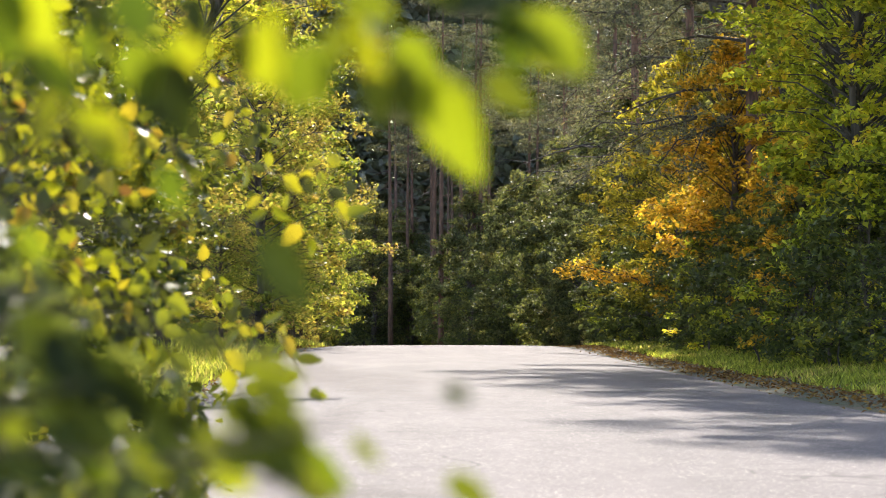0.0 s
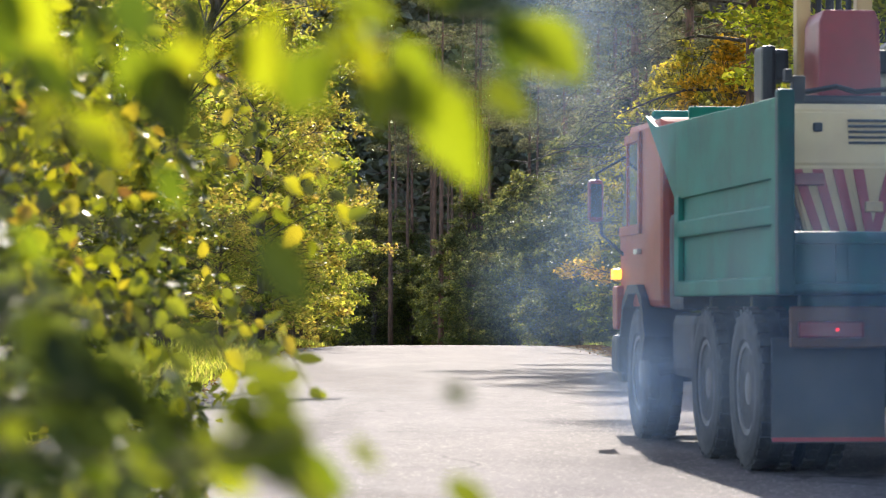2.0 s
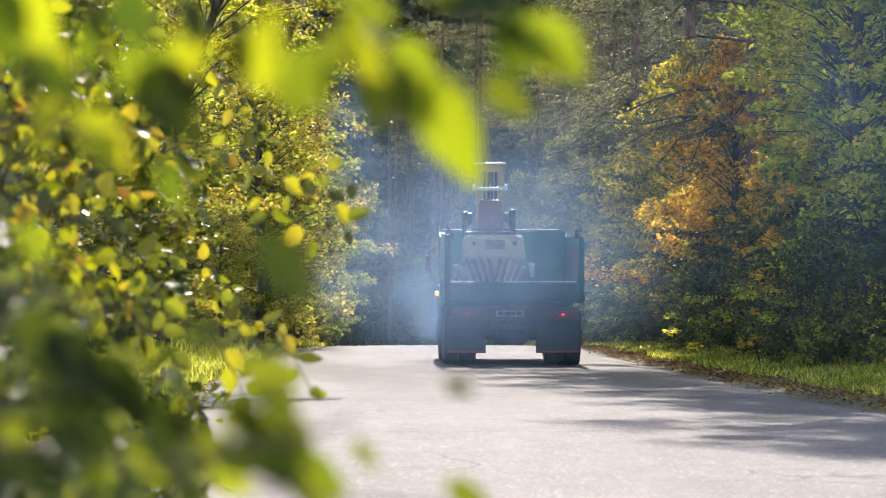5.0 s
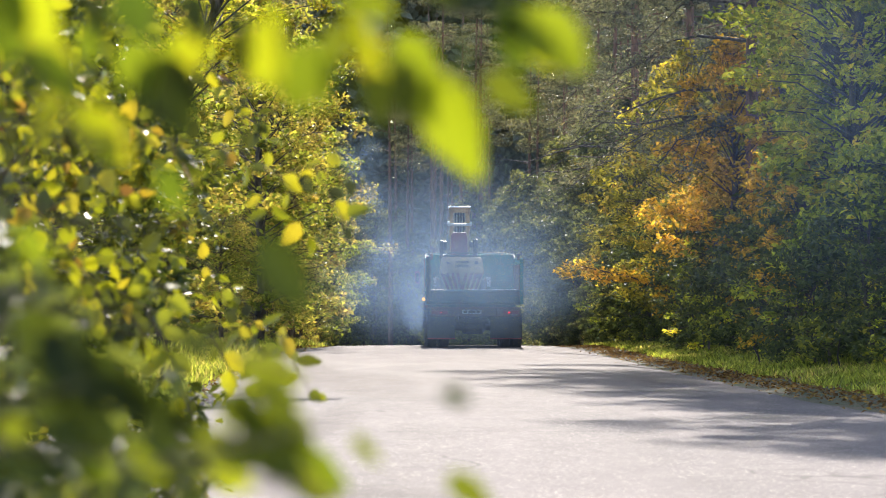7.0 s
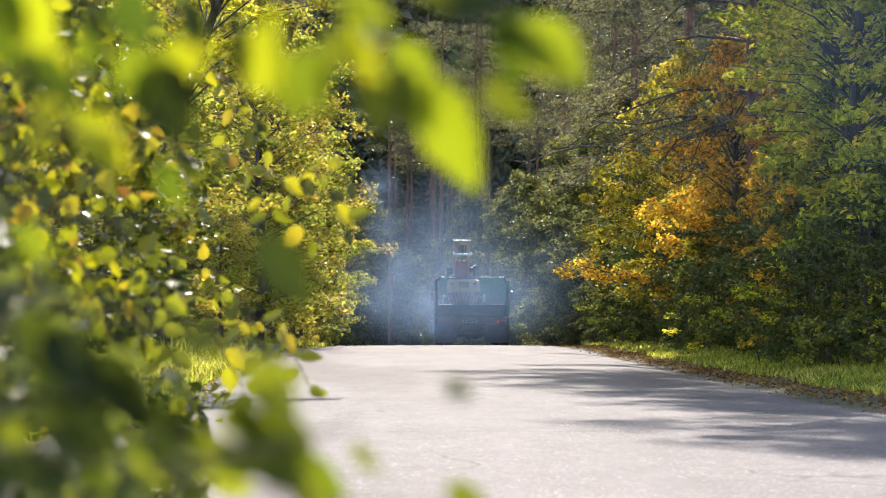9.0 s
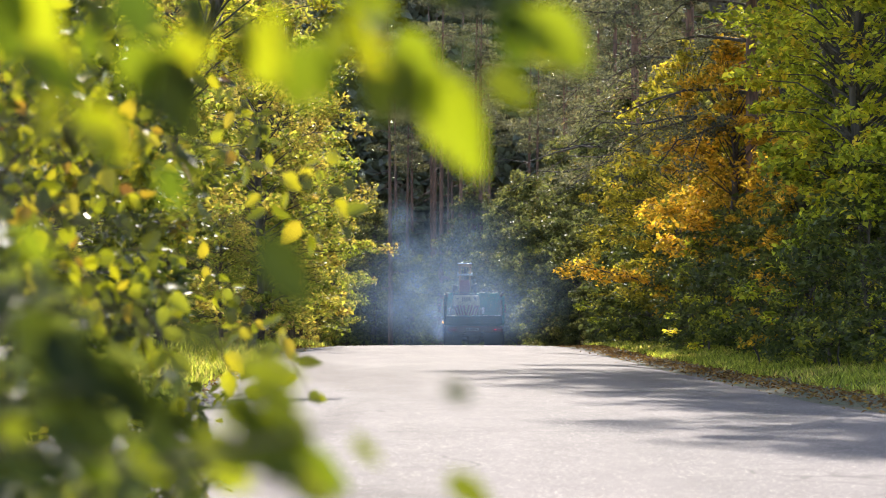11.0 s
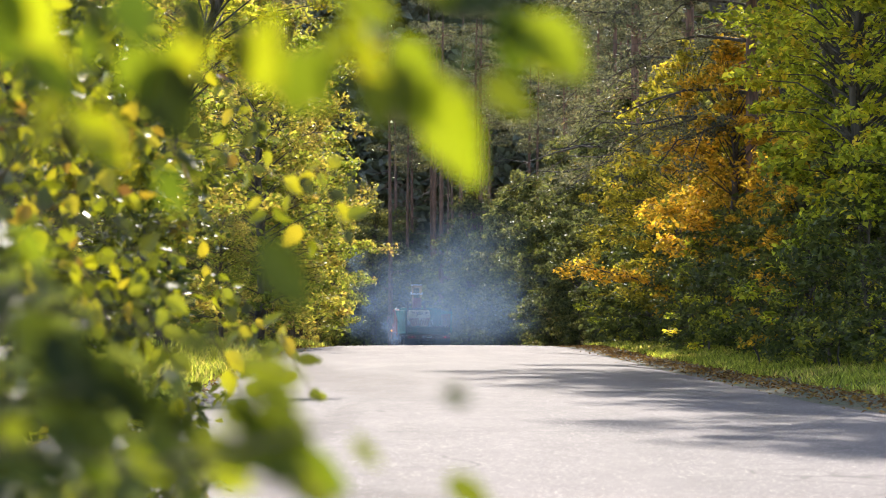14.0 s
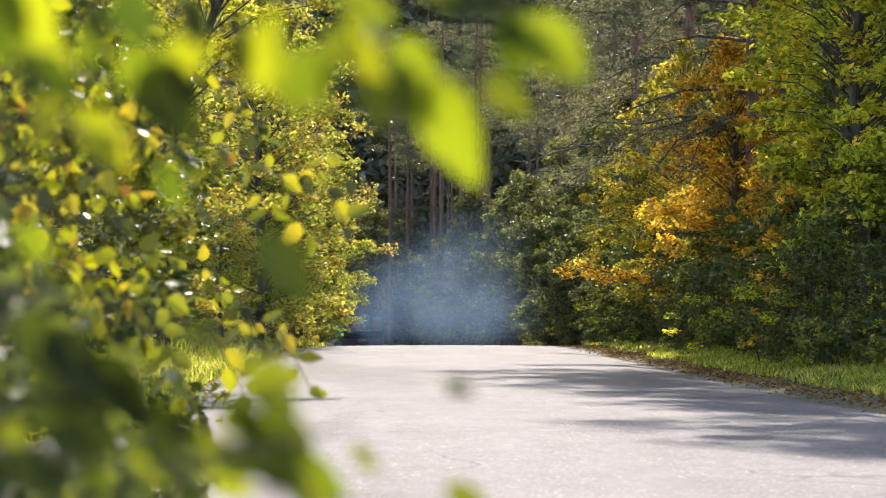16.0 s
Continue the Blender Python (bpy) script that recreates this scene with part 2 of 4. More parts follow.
def tube(bm, pts, radii, sides=6, cap=True):
    """A tapered tube along points."""
    rings = []
    pts = [Vector(p) for p in pts]
    for i, p in enumerate(pts):
        d = (pts[min(i + 1, len(pts) - 1)] - pts[max(i - 1, 0)]).normalized()
        u = d.orthogonal().normalized() if not rings else (u - d * u.dot(d)).normalized()
        w = d.cross(u)
        r = radii[i] if isinstance(radii, (list, tuple)) else radii
        rings.append([bm.verts.new(p + (u * math.cos(k * 2 * math.pi / sides) + w * math.sin(k * 2 * math.pi / sides)) * r) for k in range(sides)])
    for a, b in zip(rings, rings[1:]):
        for k in range(sides):
            bm.faces.new((a[k], a[(k + 1) % sides], b[(k + 1) % sides], b[k]))
    if cap:
        bm.faces.new(rings[0][::-1])
        bm.faces.new(rings[-1])
    return bm


def leaves_mesh(rng, cent, size, up=0.5, droop=0.3, width=0.55):
    """Folded four-cornered leaves at the given centres: arrays of corners and triangles."""
    n = len(cent)
    size = size * rng.uniform(0.65, 1.25, n)[:, None]
    nrm = rng.normal(size=(n, 3))
    nrm[:, 2] = np.abs(nrm[:, 2]) * 1.0 + up
    nrm /= np.linalg.norm(nrm, axis=1)[:, None]
    ax = rng.normal(size=(n, 3))
    ax[:, 2] -= droop
    ax -= nrm * (ax * nrm).sum(1)[:, None]
    ax /= np.linalg.norm(ax, axis=1)[:, None]
    side = np.cross(nrm, ax)
    w = size * width * 0.5
    v = np.empty((n, 4, 3))
    v[:, 0] = cent - ax * size * 0.5
    v[:, 2] = cent + ax * size * 0.5
    v[:, 1] = cent - side * w + nrm * w * 0.35 - ax * size * 0.06
    v[:, 3] = cent + side * w + nrm * w * 0.35 - ax * size * 0.06
    i = np.arange(n)[:, None] * 4
    f = np.concatenate([i + [0, 1, 2], i + [0, 2, 3]])
    return v.reshape(-1, 3), f


def crown_points(rng, tips, per, spread, flat=0.55):
    c = np.repeat(np.array(tips), per, axis=0)
    d = rng.normal(size=c.shape)
    d /= np.linalg.norm(d, axis=1)[:, None]
    d *= (rng.uniform(0, 1, len(c)) ** 0.5)[:, None] * spread * rng.uniform(0.5, 1.2, len(tips)).repeat(per)[:, None]
    d[:, 2] *= flat
    return c + d


# ---- lie of the land ----
def road_mid(y):
    """The middle of the road, to the right of the eye."""
    x = 0.00052 * max(0.0, 70 - y) ** 2
    if y < 18:
        x += 0.012 * (18 - y) ** 2
    if y > 108:
        x -= 0.0016 * (min(y, 220) - 108) ** 2
    return x


def road_z(y):
    if y < 68:
        return 0.0
    if y < 81.1:
        return -0.0008 * (y - 68) ** 2
    return -0.1373 - 0.021 * (min(y, 190) - 81.1)


HALF = 3.6


def land_z(x, y):
    d = abs(x - road_mid(y)) - HALF
    z = road_z(y)
    if d < 0:
        return z - 0.06
    k = min(1.0, d / 6.0)
    rise = 0.5 if y > 30 else 0.12
    return z - 0.02 + rise * k * k * (3 - 2 * k) + 0.05 * noise.noise((x * 0.5, y * 0.3, 0)) * min(1, d)


def build_land():
    xs = [-600, -300, -150, -80, -50, -30] + [-22 + 0.8 * i for i in range(56)] + [30, 50, 80, 150, 300, 600]
    ys = [-200, -80, -40] + [-20 + 1.5 * i for i in range(120)] + [180, 220, 300, 500, 900, 2000]
    vs = [(x, y, land_z(x, y)) for y in ys for x in xs]
    w = len(xs)
    fs = [(j * w + i, j * w + i + 1, (j + 1) * w + i + 1, (j + 1) * w + i) for j in range(len(ys) - 1) for i in range(w - 1)]
    g = mesh_part("ground", vs, fs, SOIL, smooth=True)
    tagged(g, "brown forest soil with moss and fallen leaves", "ground", kind="structure")
    ys = [-40 + 1.0 * i for i in range(240)]
    vs, fs = [], []
    cols = 13
    for y in ys:
        e = 0.10 * noise.noise((y * 0.35, 3.3, 0)) + 0.05 * noise.noise((y * 1.4, 7.3, 0))
        for c in range(cols):
            s = c / (cols - 1) * 2 - 1
            x = road_mid(y) + s * (HALF + e)
            vs.append((x, y, road_z(y) + 0.03 * (1 - s * s) - (0.05 if abs(s) == 1 else 0)))
    for j in range(len(ys) - 1):
        for c in range(cols - 1):
            a = j * cols + c
            fs.append((a, a + 1, a + 1 + cols, a + cols))
    r = mesh_part("road", vs, fs, ASPHALT, smooth=True)
    tagged(r, "worn pale grey asphalt road without markings", "road", kind="structure")


build_land()


# ---- trees ----
def broadleaf(height, radius, base, clumps, per, leaf, mat, seed, spread=0.7, trunk_r=0.12, label="", lean=0.0, shape=1.0, flat=0.48):
    """A deciduous tree: tapered trunk, limbs, and a crown of single leaves in clumps."""
    rng = np.random.default_rng(seed)
    rnd = random.Random(seed)
    tree = new("tree")
    bm = bmesh.new()
    tr = [Vector((lean * (i / 6) ** 2 + 0.10 * math.sin(i * 1.3 + seed), 0.10 * math.cos(i * 1.7 + seed), height * 0.93 * i / 6 - (0.3 if i == 0 else 0))) for i in range(7)]
    tube(bm, tr, [trunk_r * (1.25 - 1.1 * i / 6) for i in range(7)], 8)
    tips = []
    for c in range(clumps):
        h = base + (height - base) * (c + rnd.random()) / clumps
        k = (h - base) / (height - base)
        rr = radius * (math.sin(math.pi * min(1, 0.18 + 0.8 * k)) ** shape) * rnd.uniform(0.45, 1.08)
        an = rnd.uniform(0, 2 * math.pi)
        f = max(0, min(5.99, h * 0.85 / (height * 0.93) * 6))
        o = tr[int(f)].lerp(tr[int(f) + 1], f - int(f))
        tip = Vector((o.x + math.cos(an) * rr, o.y + math.sin(an) * rr, h + rnd.uniform(-0.2, 0.3)))
        midp = o.lerp(tip, 0.5) + Vector((0, 0, 0.12 * rr))
        tube(bm, [o, midp, tip], [trunk_r * 0.18, trunk_r * 0.11, 0.006], 4, False)
        tips.append(tip)
        if rr > 1.2:
            tips.append(midp.lerp(tip, rnd.uniform(0.1, 0.7)) + Vector((rnd.uniform(-.4, .4), rnd.uniform(-.4, .4), rnd.uniform(-.2, .4))))
    part("trunk", bm, BARK, tree, smooth=True)
    v, f = leaves_mesh(rng, crown_points(rng, [tuple(t) for t in tips], per, spread, flat), leaf)
    mesh_part("crown", v.tolist(), f.tolist(), mat, tree)
    tagged(tree, label, "tree")
    return tree


def pine(height, seed, crown_from=0.5, label=""):
    rng = np.random.default_rng(seed)
    rnd = random.Random(seed)
    tree = new("pine_tree")
    bm = bmesh.new()
    lean = rnd.uniform(-0.5, 0.5)
    tr = [Vector((lean * (i / 5) ** 2, 0, height * i / 5 - (0.4 if i == 0 else 0))) for i in range(6)]
    tube(bm, tr, [0.17 * (1.2 - i / 5 * 1.05) for i in range(6)], 7)
    tips = []
    for k in range(46):
        h = height * rnd.uniform(0.12, 0.99)
        live = h > height * crown_from
        an = rnd.uniform(0, 6.283)
        r = (rnd.uniform(1.2, 2.8) if live else rnd.uniform(0.5, 2.0)) * (1.15 - 0.6 * h / height)
        o = Vector((lean * (h / height) ** 2, 0, h))
        tip = o + Vector((math.cos(an) * r, math.sin(an) * r, rnd.uniform(-0.2, 0.35) if live else rnd.uniform(-0.6, 0.1)))
        tube(bm, [o, o.lerp(tip, 0.5) + Vector((0, 0, 0.1)), tip], [0.035, 0.022, 0.008], 4, False)
        if live:
            tips += [tip, o.lerp(tip, 0.6)]
    part("trunk", bm, PINE_BARK, tree, smooth=True)
    v, f = leaves_mesh(rng, crown_points(rng, [tuple(t) for t in tips], 75, 0.75, 0.4), 0.22, width=0.28)
    mesh_part("crown", v.tolist(), f.tolist(), NEEDLE, tree)
    tagged(tree, label or "tall pine with reddish bark and dark needles", "tree")
    return tree


def put(ob, x, y, turn=0.0, size=1.0, dz=0.0):
    ob.matrix_basis = pose(x, y, land_z(x, y) + dz, 0, 0, turn) @ Matrix.Diagonal((size, size, size, 1))
    return ob


def again(ob, x, y, turn=0.0, size=1.0):
    c = copy_thing(ob, Matrix.Identity(4))
    return put(c, x, y, turn, size)


def build_trees():
    rnd = random.Random(5)
    lab_g = "leafy green deciduous tree at the forest edge"
    lab_m = "deciduous tree with green and yellowing autumn leaves"
    lab_o = "maple with orange and golden autumn leaves"
    lab_d = "dense understorey tree with dark, shade-toned green leaves"
    lab_s = "tall leafy tree with muted green foliage deep in the wood"
    green = put(broadleaf(9.5, 2.3, 2.4, 120, 80, 0.14, LEAF_GREEN, 1, 0.46, 0.13, lab_g), 6.7, 43, 20)
    mixed = put(broadleaf(7.4, 2.1, 0.9, 110, 75, 0.14, LEAF_MIX, 2, 0.42, 0.10, lab_m), 5.95, 67, 0)
    orange = put(broadleaf(6.4, 1.85, 1.7, 85, 74, 0.14, LEAF_ORANGE, 3, 0.40, 0.11, lab_o), 6.1, 57, 0)
    dark = put(broadleaf(6.0, 2.2, 0.1, 95, 80, 0.14, LEAF_SHADE_DARK, 4, 0.5, 0.08, lab_d), 8.6, 47, 0)
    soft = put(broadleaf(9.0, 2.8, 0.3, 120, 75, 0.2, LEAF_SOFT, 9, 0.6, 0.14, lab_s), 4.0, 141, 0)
    # high crown out of view, placed for the shade streaks it casts on the road
    high = put(broadleaf(14.5, 4.6, 7.4, 60, 135, 0.17, LEAF_GREEN, 8, 0.7, 0.2, "tall tree whose high crown overhangs the road", -4.6), 7.8, 42, 0)
    near = put(broadleaf(7.0, 2.3, 0.3, 110, 60, 0.125, LEAF_GREEN, 12, 0.42, 0.07, "young broad-leaved tree beside the verge"), 8.6, 33, 0)
    pin = put(pine(21, 5, 0.36), 7.5, 118)
    pin2 = put(pine(24, 6, 0.6), 1.9, 168)
    # edge of the wood beside the right-hand verge
    for x, y, s in ((7.5, 48.5, 0.9), (8.4, 42, 1.0), (7.3, 39.5, 0.95), (8.9, 56, 1.1)):
        again(green, x, y, rnd.uniform(0, 360), s)
    for x, y, s in ((5.7, 78, 0.82), (7.6, 72, 1.1), (6.5, 60, 0.75), (6.1, 86, 0.7)):
        again(mixed, x, y, rnd.uniform(0, 360), s)
    for x, y, s in ((6.7, 52, 0.68), (7.4, 60, 1.05), (6.3, 47.5, 0.5)):
        again(orange, x, y, rnd.uniform(0, 360), s)
    for y, s, r in ((36, 0.85, 12), (49, 1.0, -14), (56, 1.08, 10), (64, 1.22, -8)):
        again(high, 7.9, y, r, s)
    # dense bushes, coloured dark for shade, along the wood's foot; taller ones behind them
    bush = broadleaf(2.4, 1.15, 0.1, 60, 42, 0.115, LEAF_SHADE_DARK, 14, 0.26, 0.03, "dense green bush at the foot of the wood, toned dark for shade")
    sprig = broadleaf(2.2, 0.95, 0.2, 34, 30, 0.105, LEAF_GREEN, 15, 0.24, 0.02, "low bush with fresh yellow-green leaves")
    put(bush, 6.9, 41.2)
    put(sprig, 6.5, 44.6)
    for i in range(42):
        y = 38.0 + 1.15 * i
        again(sprig if i % 5 == 1 else bush, road_mid(y) + HALF + rnd.uniform(2.1, 2.9) - 0.011 * (y - 40), y, rnd.uniform(0, 360), rnd.uniform(0.65, 1.25))
    # dark trees added behind, so that gaps between the bushes stay dark
    for i in range(6):
        y = 44 + 7.0 * i
        again(dark, rnd.uniform(8.0, 9.6), y, rnd.uniform(0, 360), rnd.uniform(0.75, 1.05))
    for x, y, s in ((5.7, 97, 0.5), (5.4, 106, 0.55), (6.6, 101, 0.7), (5.9, 115, 0.75), (7.2, 92, 0.7)):
        again(soft, x, y, rnd.uniform(0, 360), s)
    again(dark, 1.6, 156, 40, 0.85)
    again(soft, 3.4, 150, 80, 0.9)
    again(soft, 1.7, 160, 200, 0.75)
    # saplings on the verge
    sap = put(broadleaf(1.15, 0.5, 0.35, 12, 22, 0.09, LEAF_ORANGE, 21, 0.2, 0.015, "small orange maple sapling on the verge"), 5.4, 46)
    again(sap, 5.8, 54, 80, 1.35)
    put(broadleaf(1.5, 0.55, 0.4, 12, 16, 0.085, LEAF_MIX, 22, 0.2, 0.012, "thin sapling with pale green leaves on the verge"), 5.95, 40)
    maple = broadleaf(4.0, 1.0, 0.8, 26, 60, 0.12, LEAF_ORANGE, 23, 0.4, 0.05, "young maple with a golden bough reaching over the verge")
    bm = bmesh.new()
    tube(bm, [(0, 0, 1.2), (-1.2, -0.1, 1.65), (-2.6, -0.2, 1.95)], [0.03, 0.02, 0.006], 5)
    part("limb", bm, BARK, maple)
    rng = np.random.default_rng(24)
    tips = [(-0.5 - 2.3 * i / 22, rnd.uniform(-0.5, 0.4), 1.45 + 0.5 * i / 22 + rnd.uniform(-0.25, 0.15)) for i in range(23)]
    v, f = leaves_mesh(rng, crown_points(rng, tips, 34, 0.36, 0.5), 0.12)
    mesh_part("bough_leaves", v.tolist(), f.tolist(), LEAF_ORANGE, maple)
    put(maple, 5.6, 63)
    # an old pine with long bare lower limbs beside the road
    old = pine(19, 71, 0.5, "old pine with long bare drooping limbs")
    bm = bmesh.new()
    tufts = []
    for k in range(18):
        h = rnd.uniform(4.5, 11.5)
        an = math.pi + rnd.gauss(0, 0.75)
        r = rnd.uniform(2.2, 5.0)
        pts = [Vector((0, 0, h))]
        for q in range(1, 6):
            pts.append(Vector((math.cos(an) * r * q / 5, math.sin(an) * r * q / 5, h + 0.25 * math.sin(q * 0.6) - 0.022 * q * q * rnd.uniform(0.3, 1.6))))
            if q > 1:
                e = pts[-1] + Vector((rnd.uniform(-0.7, 0.1), rnd.uniform(-0.6, 0.6), rnd.uniform(-0.35, 0.15)))
                tube(bm, [pts[-1], pts[-1].lerp(e, 0.5) + Vector((0, 0, 0.05)), e], [0.012, 0.009, 0.004], 4, False)
        tube(bm, pts, [0.045 - 0.007 * q for q in range(6)], 5, False)
        if k % 4:
            tufts += [tuple(pts[q] + Vector((rnd.uniform(-0.3, 0.3), rnd.uniform(-0.4, 0.4), rnd.uniform(-0.2, 0.3)))) for q in (2, 3, 3, 4, 4, 5, 5)]
    part("bare_limb", bm, BARK, old)
    rng = np.random.default_rng(72)
    v, f = leaves_mesh(rng, crown_points(rng, tufts, 70, 0.55, 0.45), 0.16, width=0.25)
    mesh_part("limb_needles", v.tolist(), f.tolist(), NEEDLE, old)
    put(old, 7.2, 78)
    again(old, 6.6, 92, 25, 1.1)
    again(old, 9.0, 68, -20, 1.0)
    again(old, 6.5, 56.5, 6, 0.9)
    # left side beyond the shrub
    # added tree: its crown throws streaks of shade on the road's left half
    again(high, -4.8, 42, 180, 0.62)
    hedge = put(broadleaf(7.4, 2.1, 0.5, 105, 60, 0.13, LEAF_HEDGE, 33, 0.40, 0.10, "roadside tree with green, yellow and browning leaves"), -4.9, 76, 0)
    for x, y, s in ((-4.7, 69, 1.25), (-4.5, 78, 1.35), (-6.1, 58, 1.3), (-6.0, 49, 1.2), (-7.4, 40, 1.2), (-6.2, 88, 1.45), (-8, 74, 1.6), (-4.9, 100, 1.3), (-5.1, 112, 1.0), (-4.9, 73, 0.5), (-4.7, 84, 0.55), (-5.0, 94, 0.55), (-5.2, 63, 0.5), (-5.0, 106, 0.5)):
        again(hedge, x, y, rnd.uniform(0, 360), s)
    # behind the crest
    for i in range(26):
        y = rnd.uniform(92, 150)
        again(rnd.choice((dark, soft, soft)), road_mid(y) + rnd.uniform(5.4, 13), y, rnd.uniform(0, 360), rnd.uniform(0.7, 1.1))
    for i in range(64):
        y = rnd.uniform(152, 215)
        again(rnd.choice((dark, dark, soft)), road_mid(y) + rnd.uniform(5.5, 26), y, rnd.uniform(0, 360), rnd.uniform(0.8, 1.25))
    for i in range(16):
        y = rnd.uniform(84, 135)
        again(rnd.choice((dark, soft)), road_mid(y) - rnd.uniform(6, 12), y, rnd.uniform(0, 360), rnd.uniform(0.9, 1.3))
    n = 0
    while n < 130:
        y = rnd.uniform(112, 230)
        x = rnd.uniform(-0.19, 0.2) * y
        if abs(x - road_mid(y)) < 5.5:
            continue
        again(pin if x > 0.035 * y else pin2, x, y, rnd.uniform(0, 360), rnd.uniform(0.85, 1.1))
        n += 1
    for i in range(30):
        y = rnd.uniform(62, 112)
        again(rnd.choice((pin, pin2)), rnd.uniform(11, 0.2 * y + 9), y, rnd.uniform(0, 360), rnd.uniform(0.8, 1.0))
    # the wood going on far behind
    rng = np.random.default_rng(9)
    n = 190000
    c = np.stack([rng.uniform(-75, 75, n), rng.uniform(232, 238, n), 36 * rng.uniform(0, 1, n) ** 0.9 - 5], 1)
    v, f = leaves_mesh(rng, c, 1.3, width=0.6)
    tagged(mesh_part("far_woods", v.tolist(), f.tolist(), HAZED_NEEDLE), "dense conifer forest in the distance, paled for haze", "forest", kind="stuff")


build_trees()


# ---- verges ----
def build_verge():
    rng = np.random.default_rng(31)
    vs, fs = [], []

    def blades(n, y0, y1, side, d0, d1, h):
        ys = y0 + (y1 - y0) * rng.uniform(0, 1, n) ** 1.3
        for y in ys:
            d = d0 + (d1 - d0) * rng.uniform() ** 1.1
            if rng.uniform() > 0.55 + 0.9 * noise.noise((y * 0.5, d * 0.8, side * 5.0)):
                continue
            x = road_mid(y) + side * (HALF + d)
            z = land_z(x, y)
            a = rng.uniform(0, 6.283)
            hh = h * rng.uniform(0.3, 1.2) * (0.6 + 0.5 * min(1, d / 0.8))
            w = 0.009 + 0.00018 * y
            lx, ly = rng.normal(0, 0.55, 2) * hh
            ca, sa = math.cos(a) * w, math.sin(a) * w
            b = len(vs)
            vs.extend([(x - ca, y - sa, z - 0.02), (x + ca, y + sa, z - 0.02), (x + lx * 0.4 + ca * 0.7, y + ly * 0.4 + sa * 0.7, z + hh * 0.6), (x + lx * 0.4 - ca * 0.7, y + ly * 0.4 - sa * 0.7, z + hh * 0.6), (x + lx, y + ly, z + hh)])
            fs.extend([(b, b + 1, b + 2, b + 3), (b + 3, b + 2, b + 4)])

    blades(50000, 22, 84, 1, 0.75, 2.8, 0.10)
    blades(16000, 38, 90, -1, 0.2, 3.0, 0.24)
    blades(9000, 8, 38, -1, 0.2, 3.0, 0.22)
    tagged(mesh_part("grass", vs, fs, GRASS), "tufts of green and drying grass on the verge", "grass", kind="stuff")
    n = 9000
    cs = []
    for i in range(n):
        y = rng.uniform(12, 86)
        side = 1 if rng.uniform() < 0.75 else -1
        d = rng.normal(0.38, 0.28) if rng.uniform() < 0.75 else rng.uniform(0, 4)
        x = road_mid(y) + side * (HALF + d)
        cs.append((x, y, max(land_z(x, y), road_z(y) - 0.02 if d < 0 else -9) + 0.03))
    v, f = leaves_mesh(rng, np.array(cs), 0.075, up=2.0, droop=0)
    tagged(mesh_part("fallen_leaves", v.tolist(), f.tolist(), LITTER), "brown fallen leaves along the road edge", "leaves", kind="stuff")
    # taller dry weeds at the foot of the trees
    vs, fs = [], []
    blades(5000, 26, 80, 1, 2.4, 4.6, 0.36)
    tagged(mesh_part("weeds", vs, fs, GRASS), "tall dry weeds at the foot of the trees", "weeds", kind="stuff")


build_verge()


# ---- near shrub ----
def leaf_shape(seed, mat):
    """One pointed oval leaf, cupped along its rib and bent, with its stalk at the origin, along +y."""
    rnd = random.Random(seed)
    n = 7
    vs, fs = [], []
    bend, cup = rnd.uniform(-0.35, 0.5), rnd.uniform(0.15, 0.45)
    for i in range(n + 1):
        t = i / n
        w = 0.30 * math.sin(math.pi * t ** 0.8) ** 0.85 * (1 - 0.15 * t) + 0.002
        y, z = 0.16 + t * 0.84, -bend * (t - 0.1) ** 2
        for s in (-1, -0.5, 0, 0.5, 1):
            vs.append((s * w * (1 + 0.04 * (-1) ** i), y, z + cup * w * abs(s) + rnd.uniform(-0.008, 0.008)))
    for i in range(n):
        for k in range(4):
            a = i * 5 + k
            fs.append((a, a + 1, a + 6, a + 5))
    b = len(vs)
    vs += [(-0.008, 0, 0), (0.008, 0, 0), (0.008, 0.17, 0), (-0.008, 0.17, 0), (0, 0, 0.012), (0, 0.17, 0.012)]
    fs += [(b, b + 1, b + 2, b + 3), (b, b + 3, b + 5, b + 4), (b + 1, b + 4, b + 5, b + 2)]
    me = bpy.data.meshes.new("leaf")
    me.from_pydata(vs, [], fs)
    me.materials.append(mat)
    me.polygons.foreach_set("use_smooth", [True] * len(me.polygons))
    return me


# kinds 6 and 7 have the shade-darkened colour
LEAVES = [leaf_shape(40 + i, LEAF_NEAR) for i in range(6)] + [leaf_shape(60 + i, LEAF_SHADED) for i in range(2)] + [leaf_shape(70 + i, LEAF_OLIVE) for i in range(2)]
TWIG_LEAVES = [leaf_shape(80 + i, LEAF_TWIG) for i in range(6)]
SWAY = []
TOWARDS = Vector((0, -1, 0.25))


